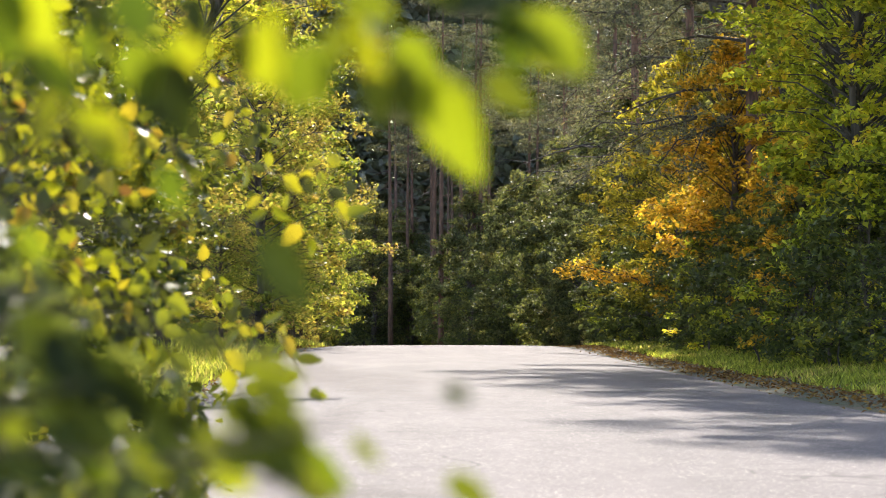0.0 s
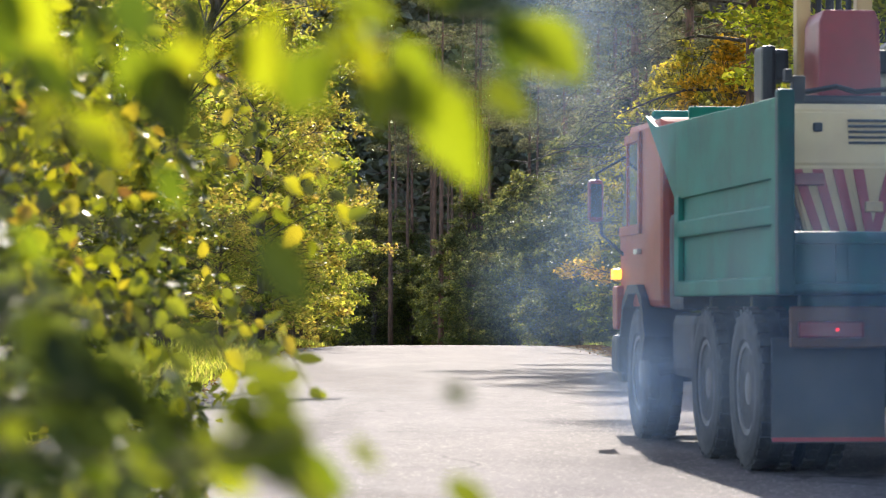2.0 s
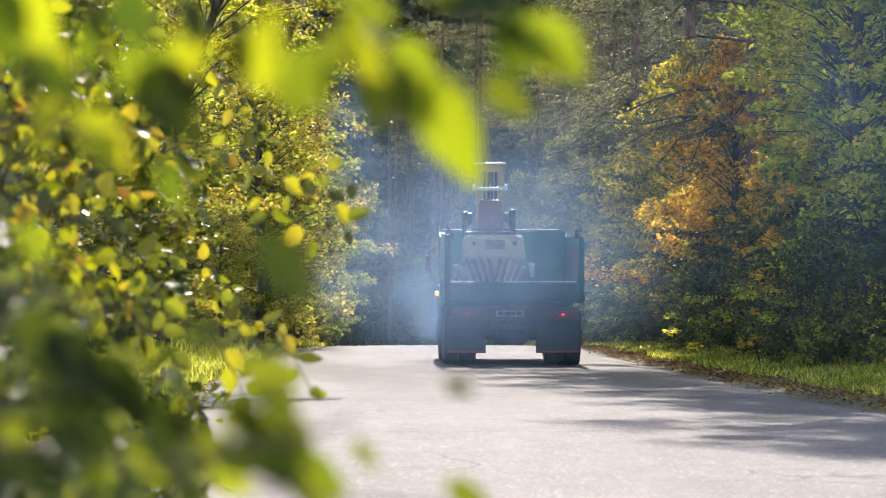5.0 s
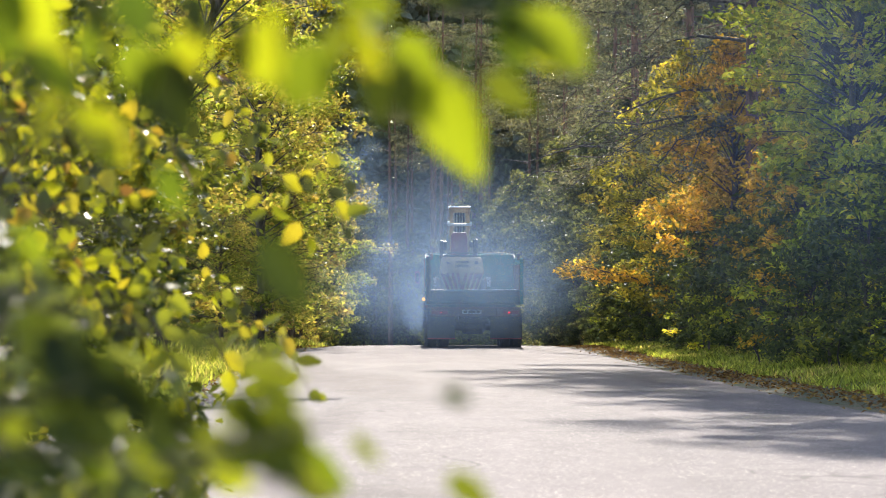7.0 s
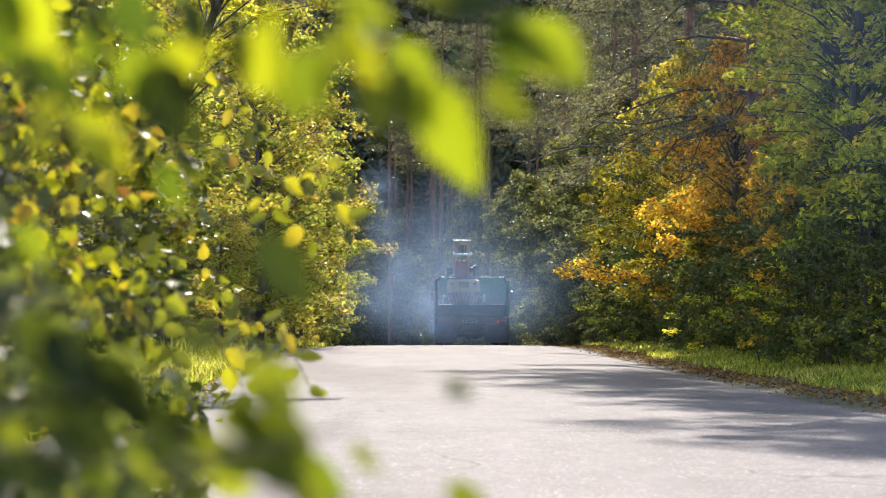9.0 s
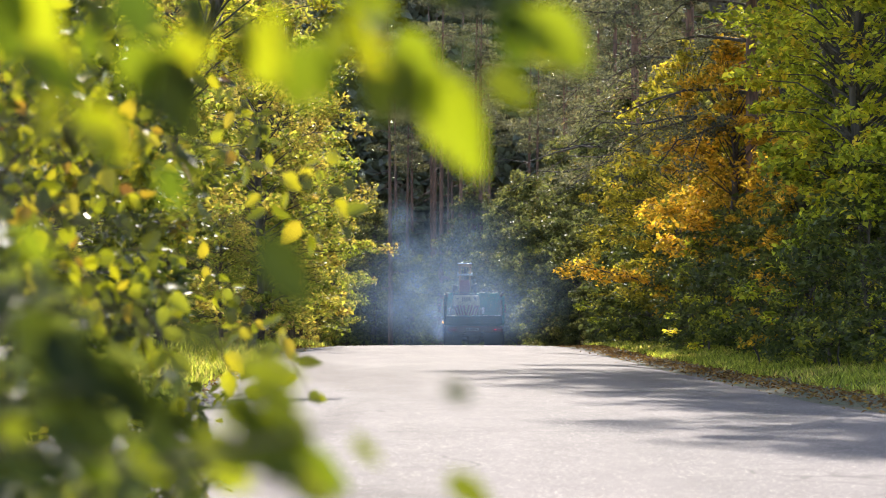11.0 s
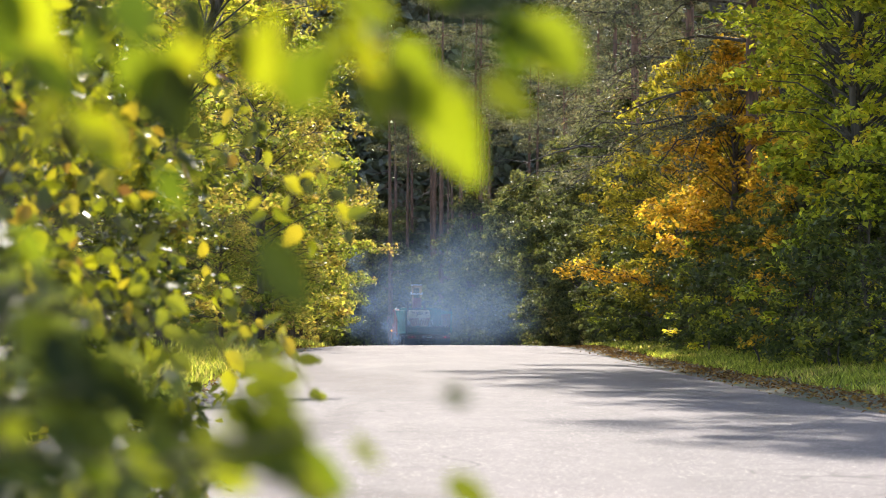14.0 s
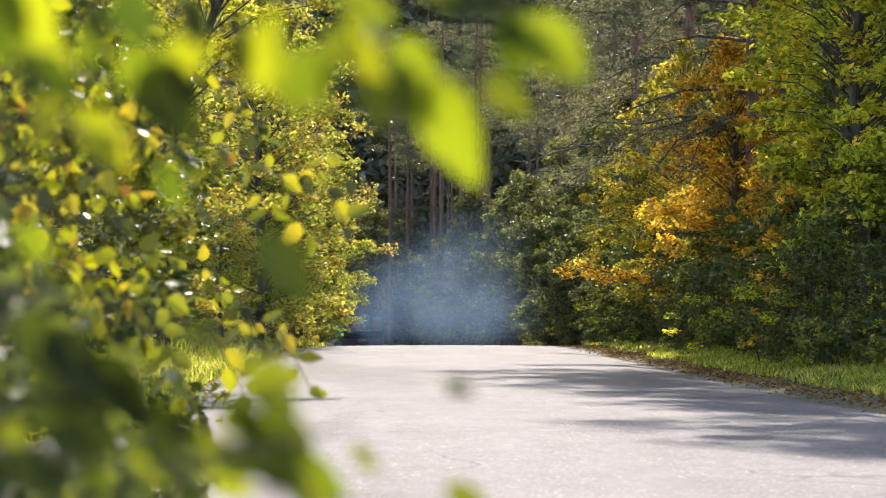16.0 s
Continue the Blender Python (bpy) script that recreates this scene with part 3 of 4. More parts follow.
def branch(shrub, stems, leaf_len, gap, seed, droop=0.6, wild=0.5, face=0.7, amp=0.6, big=(), ends=True):
    """A leafy branch of a shrub: stems through points, with leaves set alternately. Its origin lies at the first stem's foot."""
    rnd = random.Random(seed)
    foot = Vector(stems[0][0])
    base = shrub.matrix_basis.translation
    bm = bmesh.new()
    spots = []
    for st in stems:
        pts = [Vector(p) - foot for p in st]
        fine = []
        for a, b in zip(pts, pts[1:]):
            fine += [a.lerp(b, k / 4) for k in range(4)]
        fine.append(pts[-1])
        r0 = leaf_len * 0.03
        tube(bm, fine, [r0 * (1.3 - 0.95 * i / len(fine)) for i in range(len(fine))], 6)
        run, side = 0.0, 1
        for a, b in zip(fine, fine[1:]):
            run += (b - a).length
            while run > gap:
                run -= gap
                side = -side
                spots.append((a.lerp(b, rnd.random()), (b - a).normalized(), side))
        if ends:
            spots.append((fine[-1], (fine[-1] - fine[-2]).normalized(), 0))
    stem = part("branch", bm, TWIG, shrub, smooth=True)
    stem.matrix_basis = Matrix.Translation(foot - base)
    for p, d, side in spots:
        out = d.cross(Vector((0, 1, 0))).normalized() * side
        y = (d * 0.5 + out * rnd.uniform(0.3, 0.9) + Vector((rnd.gauss(0, wild), rnd.gauss(0, wild * 0.7), rnd.gauss(0, wild) - droop))).normalized()
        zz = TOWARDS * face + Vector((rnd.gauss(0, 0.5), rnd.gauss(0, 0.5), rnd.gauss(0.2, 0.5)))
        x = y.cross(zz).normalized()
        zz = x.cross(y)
        s = leaf_len * rnd.uniform(0.6, 1.2)
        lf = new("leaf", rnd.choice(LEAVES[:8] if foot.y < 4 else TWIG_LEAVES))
        lf.parent = stem
        lf.matrix_basis = Matrix.Translation(p) @ Matrix((x, y, zz)).transposed().to_4x4() @ Matrix.Diagonal((s, s, s, 1))
    for x0, z0, x1, z1, kind in big:
        p, q = Vector((x0, foot.y + base.y * 0, z0)) - foot, Vector((x1 - x0, rnd.uniform(-0.01, 0.01), z1 - z0))
        p.y = rnd.uniform(-0.05, 0.03)
        y = q.normalized()
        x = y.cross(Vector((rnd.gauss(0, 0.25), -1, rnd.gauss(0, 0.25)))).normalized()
        s = q.length * 1.05
        lf = new("leaf", LEAVES[kind])
        lf.parent = stem
        lf.matrix_basis = Matrix.Translation(p) @ Matrix((x, y, x.cross(y))).transposed().to_4x4() @ Matrix.Diagonal((s * 0.78, s, s, 1))
    SWAY.append((stem, foot - base, seed, amp))
    return stem


def shrub_base(x, y, stems, label):
    th = new("shrub")
    th.matrix_basis = Matrix.Translation((x, y, land_z(x, y)))
    bm = bmesh.new()
    for tip in stems:
        t = Vector(tip) - Vector((x, y, land_z(x, y)))
        tube(bm, [(0.03 * t.x, 0.03 * t.y, -0.1), t * 0.5 + Vector((-0.05, 0, 0.1)), t], [0.022, 0.016, 0.008], 7)
    part("trunk", bm, TWIG, th, smooth=True)
    return tagged(th, label, "shrub", "roadside shrubs")


def build_near():
    rnd = random.Random(77)
    lab = "young roadside shrub with fresh backlit yellow-green leaves"
    # nearest shrub, two metres off
    a = shrub_base(-0.62, 2.1, [(-0.6, 2.1, 1.42), (-0.6, 2.0, 1.0), (-0.62, 2.15, 1.2)], lab)
    TOP = [(-0.012, 1.249, 0.025, 1.150, 0), (-0.038, 1.275, -0.008, 1.205, 1), (0.036, 1.280, 0.082, 1.232, 2), (0.026, 1.237, 0.064, 1.196, 8), (-0.037, 1.250, -0.025, 1.192, 7),
           (-0.125, 1.265, -0.108, 1.200, 3), (-0.09, 1.275, -0.075, 1.235, 8), (-0.18, 1.28, -0.188, 1.224, 4), (-0.26, 1.275, -0.264, 1.234, 5), (-0.268, 1.209, -0.235, 1.16, 0)]
    TOP += [(-0.15, 1.275, -0.13, 1.215, 1), (-0.21, 1.27, -0.2, 1.21, 2), (-0.06, 1.28, -0.05, 1.225, 3), (-0.30, 1.27, -0.29, 1.21, 4), (-0.1, 1.26, -0.085, 1.2, 5), (-0.065, 1.25, -0.045, 1.19, 7)]
    branch(a, [[(-0.6, 2.02, 1.40), (-0.33, 1.93, 1.305), (-0.12, 1.9, 1.282), (-0.03, 1.9, 1.272), (0.02, 1.9, 1.262)],
               [(-0.12, 1.9, 1.282), (0.02, 1.9, 1.292), (0.05, 1.9, 1.275)],
               [(-0.28, 1.93, 1.30), (-0.22, 1.95, 1.25)], [(-0.36, 1.95, 1.31), (-0.28, 1.97, 1.21)]], 0.072, 0.034, 1, 0.7, 0.35, amp=0.6, big=TOP)
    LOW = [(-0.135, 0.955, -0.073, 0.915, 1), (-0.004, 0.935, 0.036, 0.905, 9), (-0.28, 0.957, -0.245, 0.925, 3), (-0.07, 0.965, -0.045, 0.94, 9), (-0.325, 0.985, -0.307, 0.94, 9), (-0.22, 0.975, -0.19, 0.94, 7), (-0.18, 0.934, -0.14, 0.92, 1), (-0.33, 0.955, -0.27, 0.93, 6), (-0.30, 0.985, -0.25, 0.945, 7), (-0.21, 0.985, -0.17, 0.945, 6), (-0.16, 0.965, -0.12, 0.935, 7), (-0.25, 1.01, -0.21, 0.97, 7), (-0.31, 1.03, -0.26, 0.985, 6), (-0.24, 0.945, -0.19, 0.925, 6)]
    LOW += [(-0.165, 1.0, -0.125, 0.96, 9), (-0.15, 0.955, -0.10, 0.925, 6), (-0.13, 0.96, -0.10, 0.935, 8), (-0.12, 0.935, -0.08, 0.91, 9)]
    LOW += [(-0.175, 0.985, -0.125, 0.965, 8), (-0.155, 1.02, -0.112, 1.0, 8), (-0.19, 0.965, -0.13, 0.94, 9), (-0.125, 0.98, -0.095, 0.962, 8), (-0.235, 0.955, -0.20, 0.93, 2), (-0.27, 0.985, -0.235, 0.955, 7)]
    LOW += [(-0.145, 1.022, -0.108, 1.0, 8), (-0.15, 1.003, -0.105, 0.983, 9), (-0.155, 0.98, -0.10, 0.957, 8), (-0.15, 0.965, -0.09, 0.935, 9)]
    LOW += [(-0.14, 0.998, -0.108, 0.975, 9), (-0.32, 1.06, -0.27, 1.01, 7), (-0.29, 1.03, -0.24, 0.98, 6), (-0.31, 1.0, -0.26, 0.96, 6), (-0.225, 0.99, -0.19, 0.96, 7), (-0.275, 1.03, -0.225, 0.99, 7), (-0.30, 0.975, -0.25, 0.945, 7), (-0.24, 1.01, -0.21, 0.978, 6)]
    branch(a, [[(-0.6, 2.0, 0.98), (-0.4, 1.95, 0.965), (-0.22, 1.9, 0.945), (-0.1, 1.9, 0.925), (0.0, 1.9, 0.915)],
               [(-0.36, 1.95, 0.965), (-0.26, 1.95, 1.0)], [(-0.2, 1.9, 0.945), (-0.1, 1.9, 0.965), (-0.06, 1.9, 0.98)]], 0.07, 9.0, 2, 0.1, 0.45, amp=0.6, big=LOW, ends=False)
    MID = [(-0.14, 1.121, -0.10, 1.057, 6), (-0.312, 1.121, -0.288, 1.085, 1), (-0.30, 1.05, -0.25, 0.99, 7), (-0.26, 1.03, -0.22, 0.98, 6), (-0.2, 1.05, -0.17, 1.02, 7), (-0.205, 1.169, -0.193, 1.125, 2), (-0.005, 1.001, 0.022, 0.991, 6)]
    branch(a, [[(-0.62, 2.0, 1.18), (-0.40, 1.95, 1.15), (-0.25, 1.95, 1.115), (-0.14, 1.92, 1.12)], [(-0.5, 1.97, 1.16), (-0.34, 1.95, 1.19), (-0.21, 1.95, 1.175)],
               [(-0.5, 1.97, 1.16), (-0.33, 1.95, 1.07), (-0.2, 1.95, 1.04), (-0.07, 1.93, 1.005), (-0.01, 1.92, 1.0)]], 0.075, 9.0, 3, 0.5, 0.5, amp=0.6, big=MID, ends=False)
    for x, y, h, r, sd in ((-0.58, 3.3, 1.0, 0.38, 61), (-0.93, 5.0, 1.0, 0.55, 62), (-1.35, 7.0, 1.05, 0.75, 63)):
        b = broadleaf(h, r, 0.02, 110, 34, 0.055, LEAF_SHADE_DARK, sd, 0.13, 0.014, "low dense green bush under the roadside shrubs, toned dark for shade")
        b.name = "bush"
        tagged(put(b, x, y), category="bush")
    # second and third shrubs, eight and eleven metres off
    for sx, sy, seed, n in ((-2.0, 8.0, 1000, 10), (-2.6, 11.0, 2000, 13)):
        g = sy / 4.6
        tips = [(sx + 0.08 * k, sy + 0.15 * (k % 3), 0.9 + 0.25 * k) for k in range(6)]
        sh = shrub_base(sx, sy, tips, lab)
        if sy < 9:
            own = [[(-1.08, 1.65), (-0.81, 1.55), (-0.595, 1.515), (-0.478, 1.44), (-0.377, 1.465), (-0.243, 1.43)],
                   [(-1.3, 1.24), (-1.065, 1.162), (-0.88, 1.061), (-0.68, 0.978), (-0.579, 1.009), (-0.478, 0.978), (-0.445, 0.945)],
                   [(-1.48, 1.27), (-1.25, 1.23), (-1.065, 1.13), (-0.915, 1.028), (-0.815, 0.894), (-0.747, 0.793)],
                   [(-1.57, 1.92), (-1.22, 1.885), (-1.13, 1.767), (-1.015, 1.683), (-0.87, 1.585)]]
        else:
            own = [[(-1.55, 2.25), (-1.118, 2.17), (-0.91, 1.99), (-0.795, 1.87), (-0.725, 1.815)], [(-1.2, 1.3), (-0.965, 1.235), (-0.81, 1.08), (-0.757, 0.994)]]
        for k, line in enumerate(own):
            st = [(tips[k][0], tips[k][1], tips[k][2] - 0.03)] + [(x, sy + 0.08 * math.sin(3 * x), z) for x, z in line]
            extra = [[st[q], (st[q][0] + 0.09, sy - 0.08, st[q][2] - 0.17)] for q in range(2, len(st) - 1)]
            branch(sh, [st] + extra, 0.085, 0.046, seed + 500 + k, 0.35, 0.45, 0.5, amp=0.4)
        for k in range(n):
            t = tips[k % 6]
            z1 = 1.056 + rnd.uniform(-0.01, 0.115) * sy
            x1 = rnd.uniform(-0.15, -0.085) * sy
            f = (t[0], t[1], t[2] - 0.03)
            m = ((f[0] + x1) / 2, sy + rnd.uniform(-0.4, 0.4), (f[2] + z1) / 2 + 0.12)
            branch(sh, [[f, m, (x1, sy + rnd.uniform(-0.5, 0.5), z1)], [m, (m[0] + 0.26, m[1] - 0.1, m[2] - 0.34)], [m, (m[0] + 0.2, m[1] + 0.1, m[2] + 0.38)]],
                   0.08, 0.06, seed + k, 0.35, 0.5, 0.45, amp=0.5)
    # denser bushes further along the left verge
    lab2 = "dense roadside bush with green, yellow and brown leaves"
    for x, y, h, r, sd in ((-2.25, 13.0, 2.9, 1.15, 51), (-2.9, 16.0, 3.3, 1.4, 52), (-3.5, 19.5, 3.7, 1.5, 53), (-4.1, 24.0, 4.2, 1.8, 54)):
        b = broadleaf(h, r, 0.05, 70, 130, 0.065 + 0.0012 * y, LEAF_SHRUB, sd, 0.34, 0.03, lab2)
        b.name = "bush"
        tagged(put(b, x, y), category="bush")


build_near()


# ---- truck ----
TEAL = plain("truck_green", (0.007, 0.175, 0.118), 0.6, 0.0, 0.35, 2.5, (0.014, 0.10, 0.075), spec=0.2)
# darker green for the tipper's floor, post and tailgate
TEAL_DARK = plain("truck_green_dark", (0.008, 0.07, 0.06), 0.55, 0.0, 0.4, 2.5, (0.025, 0.04, 0.042), spec=0.2)
ORANGE = plain("cab_orange", (0.42, 0.055, 0.014), 0.5, 0.0, 0.3, 1.5, (0.22, 0.035, 0.018), spec=0.25)
IRON = plain("chassis_grime", (0.035, 0.036, 0.04), 0.7, 0.2, 0.4, 5.0, (0.08, 0.07, 0.06))
RUBBER = plain("tyre_rubber", (0.035, 0.034, 0.035), 0.85, 0.0, 0.4, 8.0, (0.09, 0.085, 0.08))
RIM = plain("wheel_rim", (0.16, 0.15, 0.15), 0.6, 0.3, 0.4, 8.0, (0.10, 0.08, 0.06))
FLAP = plain("flap_rubber", (0.06, 0.065, 0.07), 0.7, 0.0, 0.4, 3.0, (0.11, 0.10, 0.09))
RUST = plain("rusty_liner", (0.13, 0.06, 0.045), 0.75, 0.1, 0.5, 3.0, (0.06, 0.09, 0.08))
BROWN = plain("lamp_board", (0.12, 0.06, 0.04), 0.7, 0.1, 0.4, 3.0, (0.05, 0.05, 0.05))
CREAM = plain("cream_paint", (0.62, 0.43, 0.22), 0.55, 0.0, 0.3, 3.0, (0.48, 0.31, 0.16), spec=0.3)
STRIPE = plain("red_stripe", (0.33, 0.05, 0.055), 0.5, 0.0, 0.25, 4.0)
BOOM_RED = plain("boom_red", (0.27, 0.022, 0.03), 0.45, 0.0, 0.3, 3.0, (0.16, 0.03, 0.03))
MAST_YELLOW = plain("mast_yellow", (0.52, 0.31, 0.12), 0.5, 0.05, 0.3, 4.0, (0.28, 0.17, 0.07))
BLACK = plain("black_part", (0.02, 0.02, 0.022), 0.5, 0.2, 0.3, 6.0)
STEEL = plain("bare_steel", (0.55, 0.55, 0.55), 0.3, 0.9, 0.2, 10.0)
WHITE = plain("white_paint", (0.75, 0.75, 0.74), 0.35, 0.0, 0.15, 6.0)
# opaque pale panes: the sky's reflection is partly in the base colour
GLASS = plain("cab_glass", (0.45, 0.50, 0.52), 0.06, 0.6, 0.1, 2.0)
LAMP_RED = glow("tail_lamp_lit", (0.9, 0.02, 0.035), 0.8)
LENS_RED = plain("lamp_lens_red", (0.16, 0.012, 0.016), 0.3)
LAMP_AMBER = glow("indicator_lit", (1.0, 0.42, 0.02), 1.6)
PLATE = plain("number_plate", (0.36, 0.35, 0.32), 0.5, 0.0, 0.4, 9.0, (0.2, 0.18, 0.16))


def one(name, mat, parent, *boxes, bev=0.015, label="", smooth=False):
    bm = bmesh.new()
    for b in boxes:
        box(bm, *b, bev=bev)
    return part(name, bm, mat, parent, label, smooth)


def lathe(bm, profile, sides=28):
    """Turns a profile of (x, radius) round the x axis."""
    rings = [[bm.verts.new((x, r * math.cos(k * 2 * math.pi / sides), r * math.sin(k * 2 * math.pi / sides))) for k in range(sides)] for x, r in profile]
    for a, b in zip(rings, rings[1:]):
        for k in range(sides):
            bm.faces.new((a[k], b[k], b[(k + 1) % sides], a[(k + 1) % sides]))
    bm.faces.new(rings[0])
    bm.faces.new(rings[-1][::-1])
    return bm


def make_wheel(parent, x, y, z, r, w, out):
    """Tyre with ribs and a dished rim with hub; out is +1 or -1, the side that its rim shows."""
    bm = bmesh.new()
    h = w / 2
    lathe(bm, [(-h * 0.75, r * 0.56), (-h * 0.95, r * 0.62), (-h, r * 0.8), (-h * 0.92, r * 0.95), (-h * 0.75, r), (-h * 0.3, r), (-h * 0.26, r * 0.975), (h * 0.26, r * 0.975), (h * 0.3, r), (h * 0.75, r), (h * 0.92, r * 0.95), (h, r * 0.8), (h * 0.95, r * 0.62), (h * 0.75, r * 0.56)])
    n = 30
    for k in range(n):
        a = 2 * math.pi * k / n
        for s in (-1, 1):
            b2 = bmesh.new()
            bmesh.ops.create_cube(b2, size=1.0, matrix=Matrix.Rotation(a + 0.05 * s, 4, "X") @ Matrix.Translation((s * h * 0.62, 0, r * 0.995)) @ Matrix.Diagonal((h * 0.5, r * 0.11, r * 0.05, 1)))
            merge(bm, b2)
    wheel = part("wheel", bm, RUBBER, parent)
    wheel.matrix_basis = Matrix.Translation((x, y, z))
    bm = bmesh.new()
    o = out
    lathe(bm, [(-o * h * 0.6, r * 0.55), (o * h * 0.86, r * 0.58), (o * h * 0.84, r * 0.52), (o * h * 0.2, r * 0.46), (o * h * 0.1, r * 0.25), (o * h * 0.75, r * 0.20), (o * h * 0.8, r * 0.12)], 24)
    for k in range(8):
        a = k * math.pi / 4
        b2 = bmesh.new()
        bmesh.ops.create_cone(b2, cap_ends=True, segments=6, radius1=0.02, radius2=0.018, depth=0.05, matrix=Matrix.Translation((o * h * 0.2, r * 0.36 * math.cos(a), r * 0.36 * math.sin(a))) @ Matrix.Rotation(math.pi / 2, 4, "Y"))
        merge(bm, b2)
    bmesh.ops.recalc_face_normals(bm, faces=bm.faces[:])
    part("rim", bm, RIM, wheel, "dusty steel rim")
    return wheel


WHEELS = []


def build_truck():
    th = new("dump_truck")
    # frame
    one("frame", IRON, th, (-0.45, -0.33, 0.25, 6.3, 0.78, 1.04), (0.33, 0.45, 0.25, 6.3, 0.78, 1.04), (-0.45, 0.45, 0.3, 0.42, 0.8, 1.02), (-0.45, 0.45, 2.9, 3.0, 0.8, 1.0),
        (-0.6, 0.6, 1.2, 2.3, 0.95, 1.14), (-0.3, 0.3, 3.4, 4.6, 0.5, 0.95))
    bm = bmesh.new()
    for y in (1.05, 2.37):
        tube(bm, [(-0.95, y, 0.51), (-0.3, y, 0.51), (-0.22, y, 0.53), (0.22, y, 0.53), (0.3, y, 0.51), (0.95, y, 0.51)], [0.085, 0.085, 0.2, 0.2, 0.085, 0.085], 12)
    tube(bm, [(-0.95, 5.21, 0.5), (0.95, 5.21, 0.5)], 0.06, 8)
    tube(bm, [(0, 1.05, 0.55), (0, 4.2, 0.75)], 0.06, 8)
    part("axle", bm, IRON, th)
    one("fuel_tank", IRON, th, (-1.12, -0.5, 3.25, 4.25, 0.5, 0.98), bev=0.08)
    one("filter_box", IRON, th, (-1.16, -0.4, 3.58, 4.14, 1.0, 1.72), bev=0.05)
    one("air_tank", IRON, th, (0.5, 1.12, 3.25, 4.25, 0.5, 0.95), bev=0.08)
    # wheels: pairs behind, singles in front
    for y in (1.05, 2.37):
        for s in (-1, 1):
            WHEELS.append(make_wheel(th, s * 1.10, y, 0.51, 0.51, 0.27, s))
            WHEELS.append(make_wheel(th, s * 0.79, y, 0.51, 0.51, 0.27, s))
    for s in (-1, 1):
        WHEELS.append(make_wheel(th, s * 1.08, 5.21, 0.51, 0.51, 0.30, s))
    # tail board with lamps and plate
    one("lamp_board", BROWN, th, (-1.14, -0.42, 0.10, 0.16, 0.78, 1.03), (0.55, 1.16, 0.10, 0.16, 0.78, 1.03), (-0.45, 0.6, 0.12, 0.17, 0.79, 1.04))
    lens = one("tail_lamp", LENS_RED, th, (0.72, 1.12, 0.06, 0.10, 0.84, 0.94), label="red tail lamp cluster")
    one("bulb", LAMP_RED, lens, (0.84, 0.90, 0.045, 0.06, 0.87, 0.91), bev=0.01, label="lit red tail light")
    lens = one("tail_lamp", LENS_RED, th, (-1.1, -0.7, 0.06, 0.10, 0.84, 0.94), label="red tail lamp cluster")
    one("bulb", LAMP_RED, lens, (-0.88, -0.855, 0.05, 0.06, 0.88, 0.90), bev=0.005, label="dim red tail light")
    plate = one("number_plate", PLATE, th, (-0.32, 0.17, 0.105, 0.115, 0.855, 0.96), bev=0.004, label="pale number plate")
    for x0, x1 in ((-0.29, -0.2), (-0.17, -0.06), (-0.05, 0.01), (0.04, 0.13)):
        one("plate_bar", BLACK, plate, (x0, x1, 0.099, 0.104, 0.875, 0.94), bev=0)
    # mud flaps
    for x0, x1 in ((-1.20, -0.50), (0.40, 1.20)):
        fl = one("mud_flap", FLAP, th, (x0, x1, 0.36, 0.385, 0.20, 0.84), bev=0.008, label="worn grey rubber mud flap")
        one("strip", STRIPE, fl, (x0, x1, 0.35, 0.358, 0.21, 0.235), bev=0, label="faded red strip")
    one("rear_bumper", IRON, th, (-0.45, 0.38, 0.2, 0.3, 0.62, 0.72))
    # tipper body
    LOW = Matrix.Translation((0, 0, -0.06)) @ Matrix.Diagonal((0.96, 1, 1, 1))
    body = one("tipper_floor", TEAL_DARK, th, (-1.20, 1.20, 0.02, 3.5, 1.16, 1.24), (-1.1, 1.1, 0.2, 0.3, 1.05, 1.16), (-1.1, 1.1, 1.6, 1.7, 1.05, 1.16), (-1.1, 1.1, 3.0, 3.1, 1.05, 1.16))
    for s in (-1, 1):
        a, b = s * 1.20, s * 1.245
        bm = bmesh.new()
        prism(bm, [(0.0, 1.16), (3.48, 1.16), (3.52, 1.88), (4.80, 2.56), (4.30, 2.44), (0.04, 2.34)], "x", a, b, 0.008)
        c = s * 1.29
        box(bm, b, c, 0.0, 3.48, 1.16, 1.27, 0.015)
        box(bm, b, c, 0.0, 3.48, 1.58, 1.70, 0.015)
        box(bm, b, c, 0.0, 0.20, 1.16, 2.30, 0.015)
        box(bm, b, c, 3.30, 3.48, 1.16, 1.88, 0.015)
        prism(bm, [(0.0, 1.86), (3.52, 1.86), (4.80, 2.56), (4.30, 2.44), (0.04, 2.34)], "x", b, s * 1.275, 0.008)
        wall = part("side_wall", bm, TEAL, body)
        one("post", TEAL_DARK, wall, (-1.30, -1.19, -0.05, 0.05, 1.16, 2.38), bev=0.02) if s < 0 else None
        bm = bmesh.new()
        prism(bm, [(0.06, 1.26), (3.42, 1.26), (3.45, 1.88), (4.10, 2.24), (0.08, 2.18)], "x", s * 1.182, s * 1.196, 0)
        part("liner", bm, RUST, wall, "scraped rusty inner face")
        one("hinge_pin", IRON, wall, (min(s * 1.2, s * 1.25), max(s * 1.2, s * 1.25), -0.02, 0.03, 2.42, 2.5), bev=0.01)
        one("hinge", IRON, wall, (min(s * 1.12, s * 1.2), max(s * 1.12, s * 1.2), -0.03, 0.06, 2.3, 2.46), bev=0.012)
    bm = bmesh.new()
    prism(bm, [(3.45, 1.24), (3.50, 1.24), (3.54, 1.90), (4.82, 2.55), (4.76, 2.56), (3.48, 1.92)], "x", -1.20, 1.20, 0.004)
    part("front_wall", bm, TEAL, body)
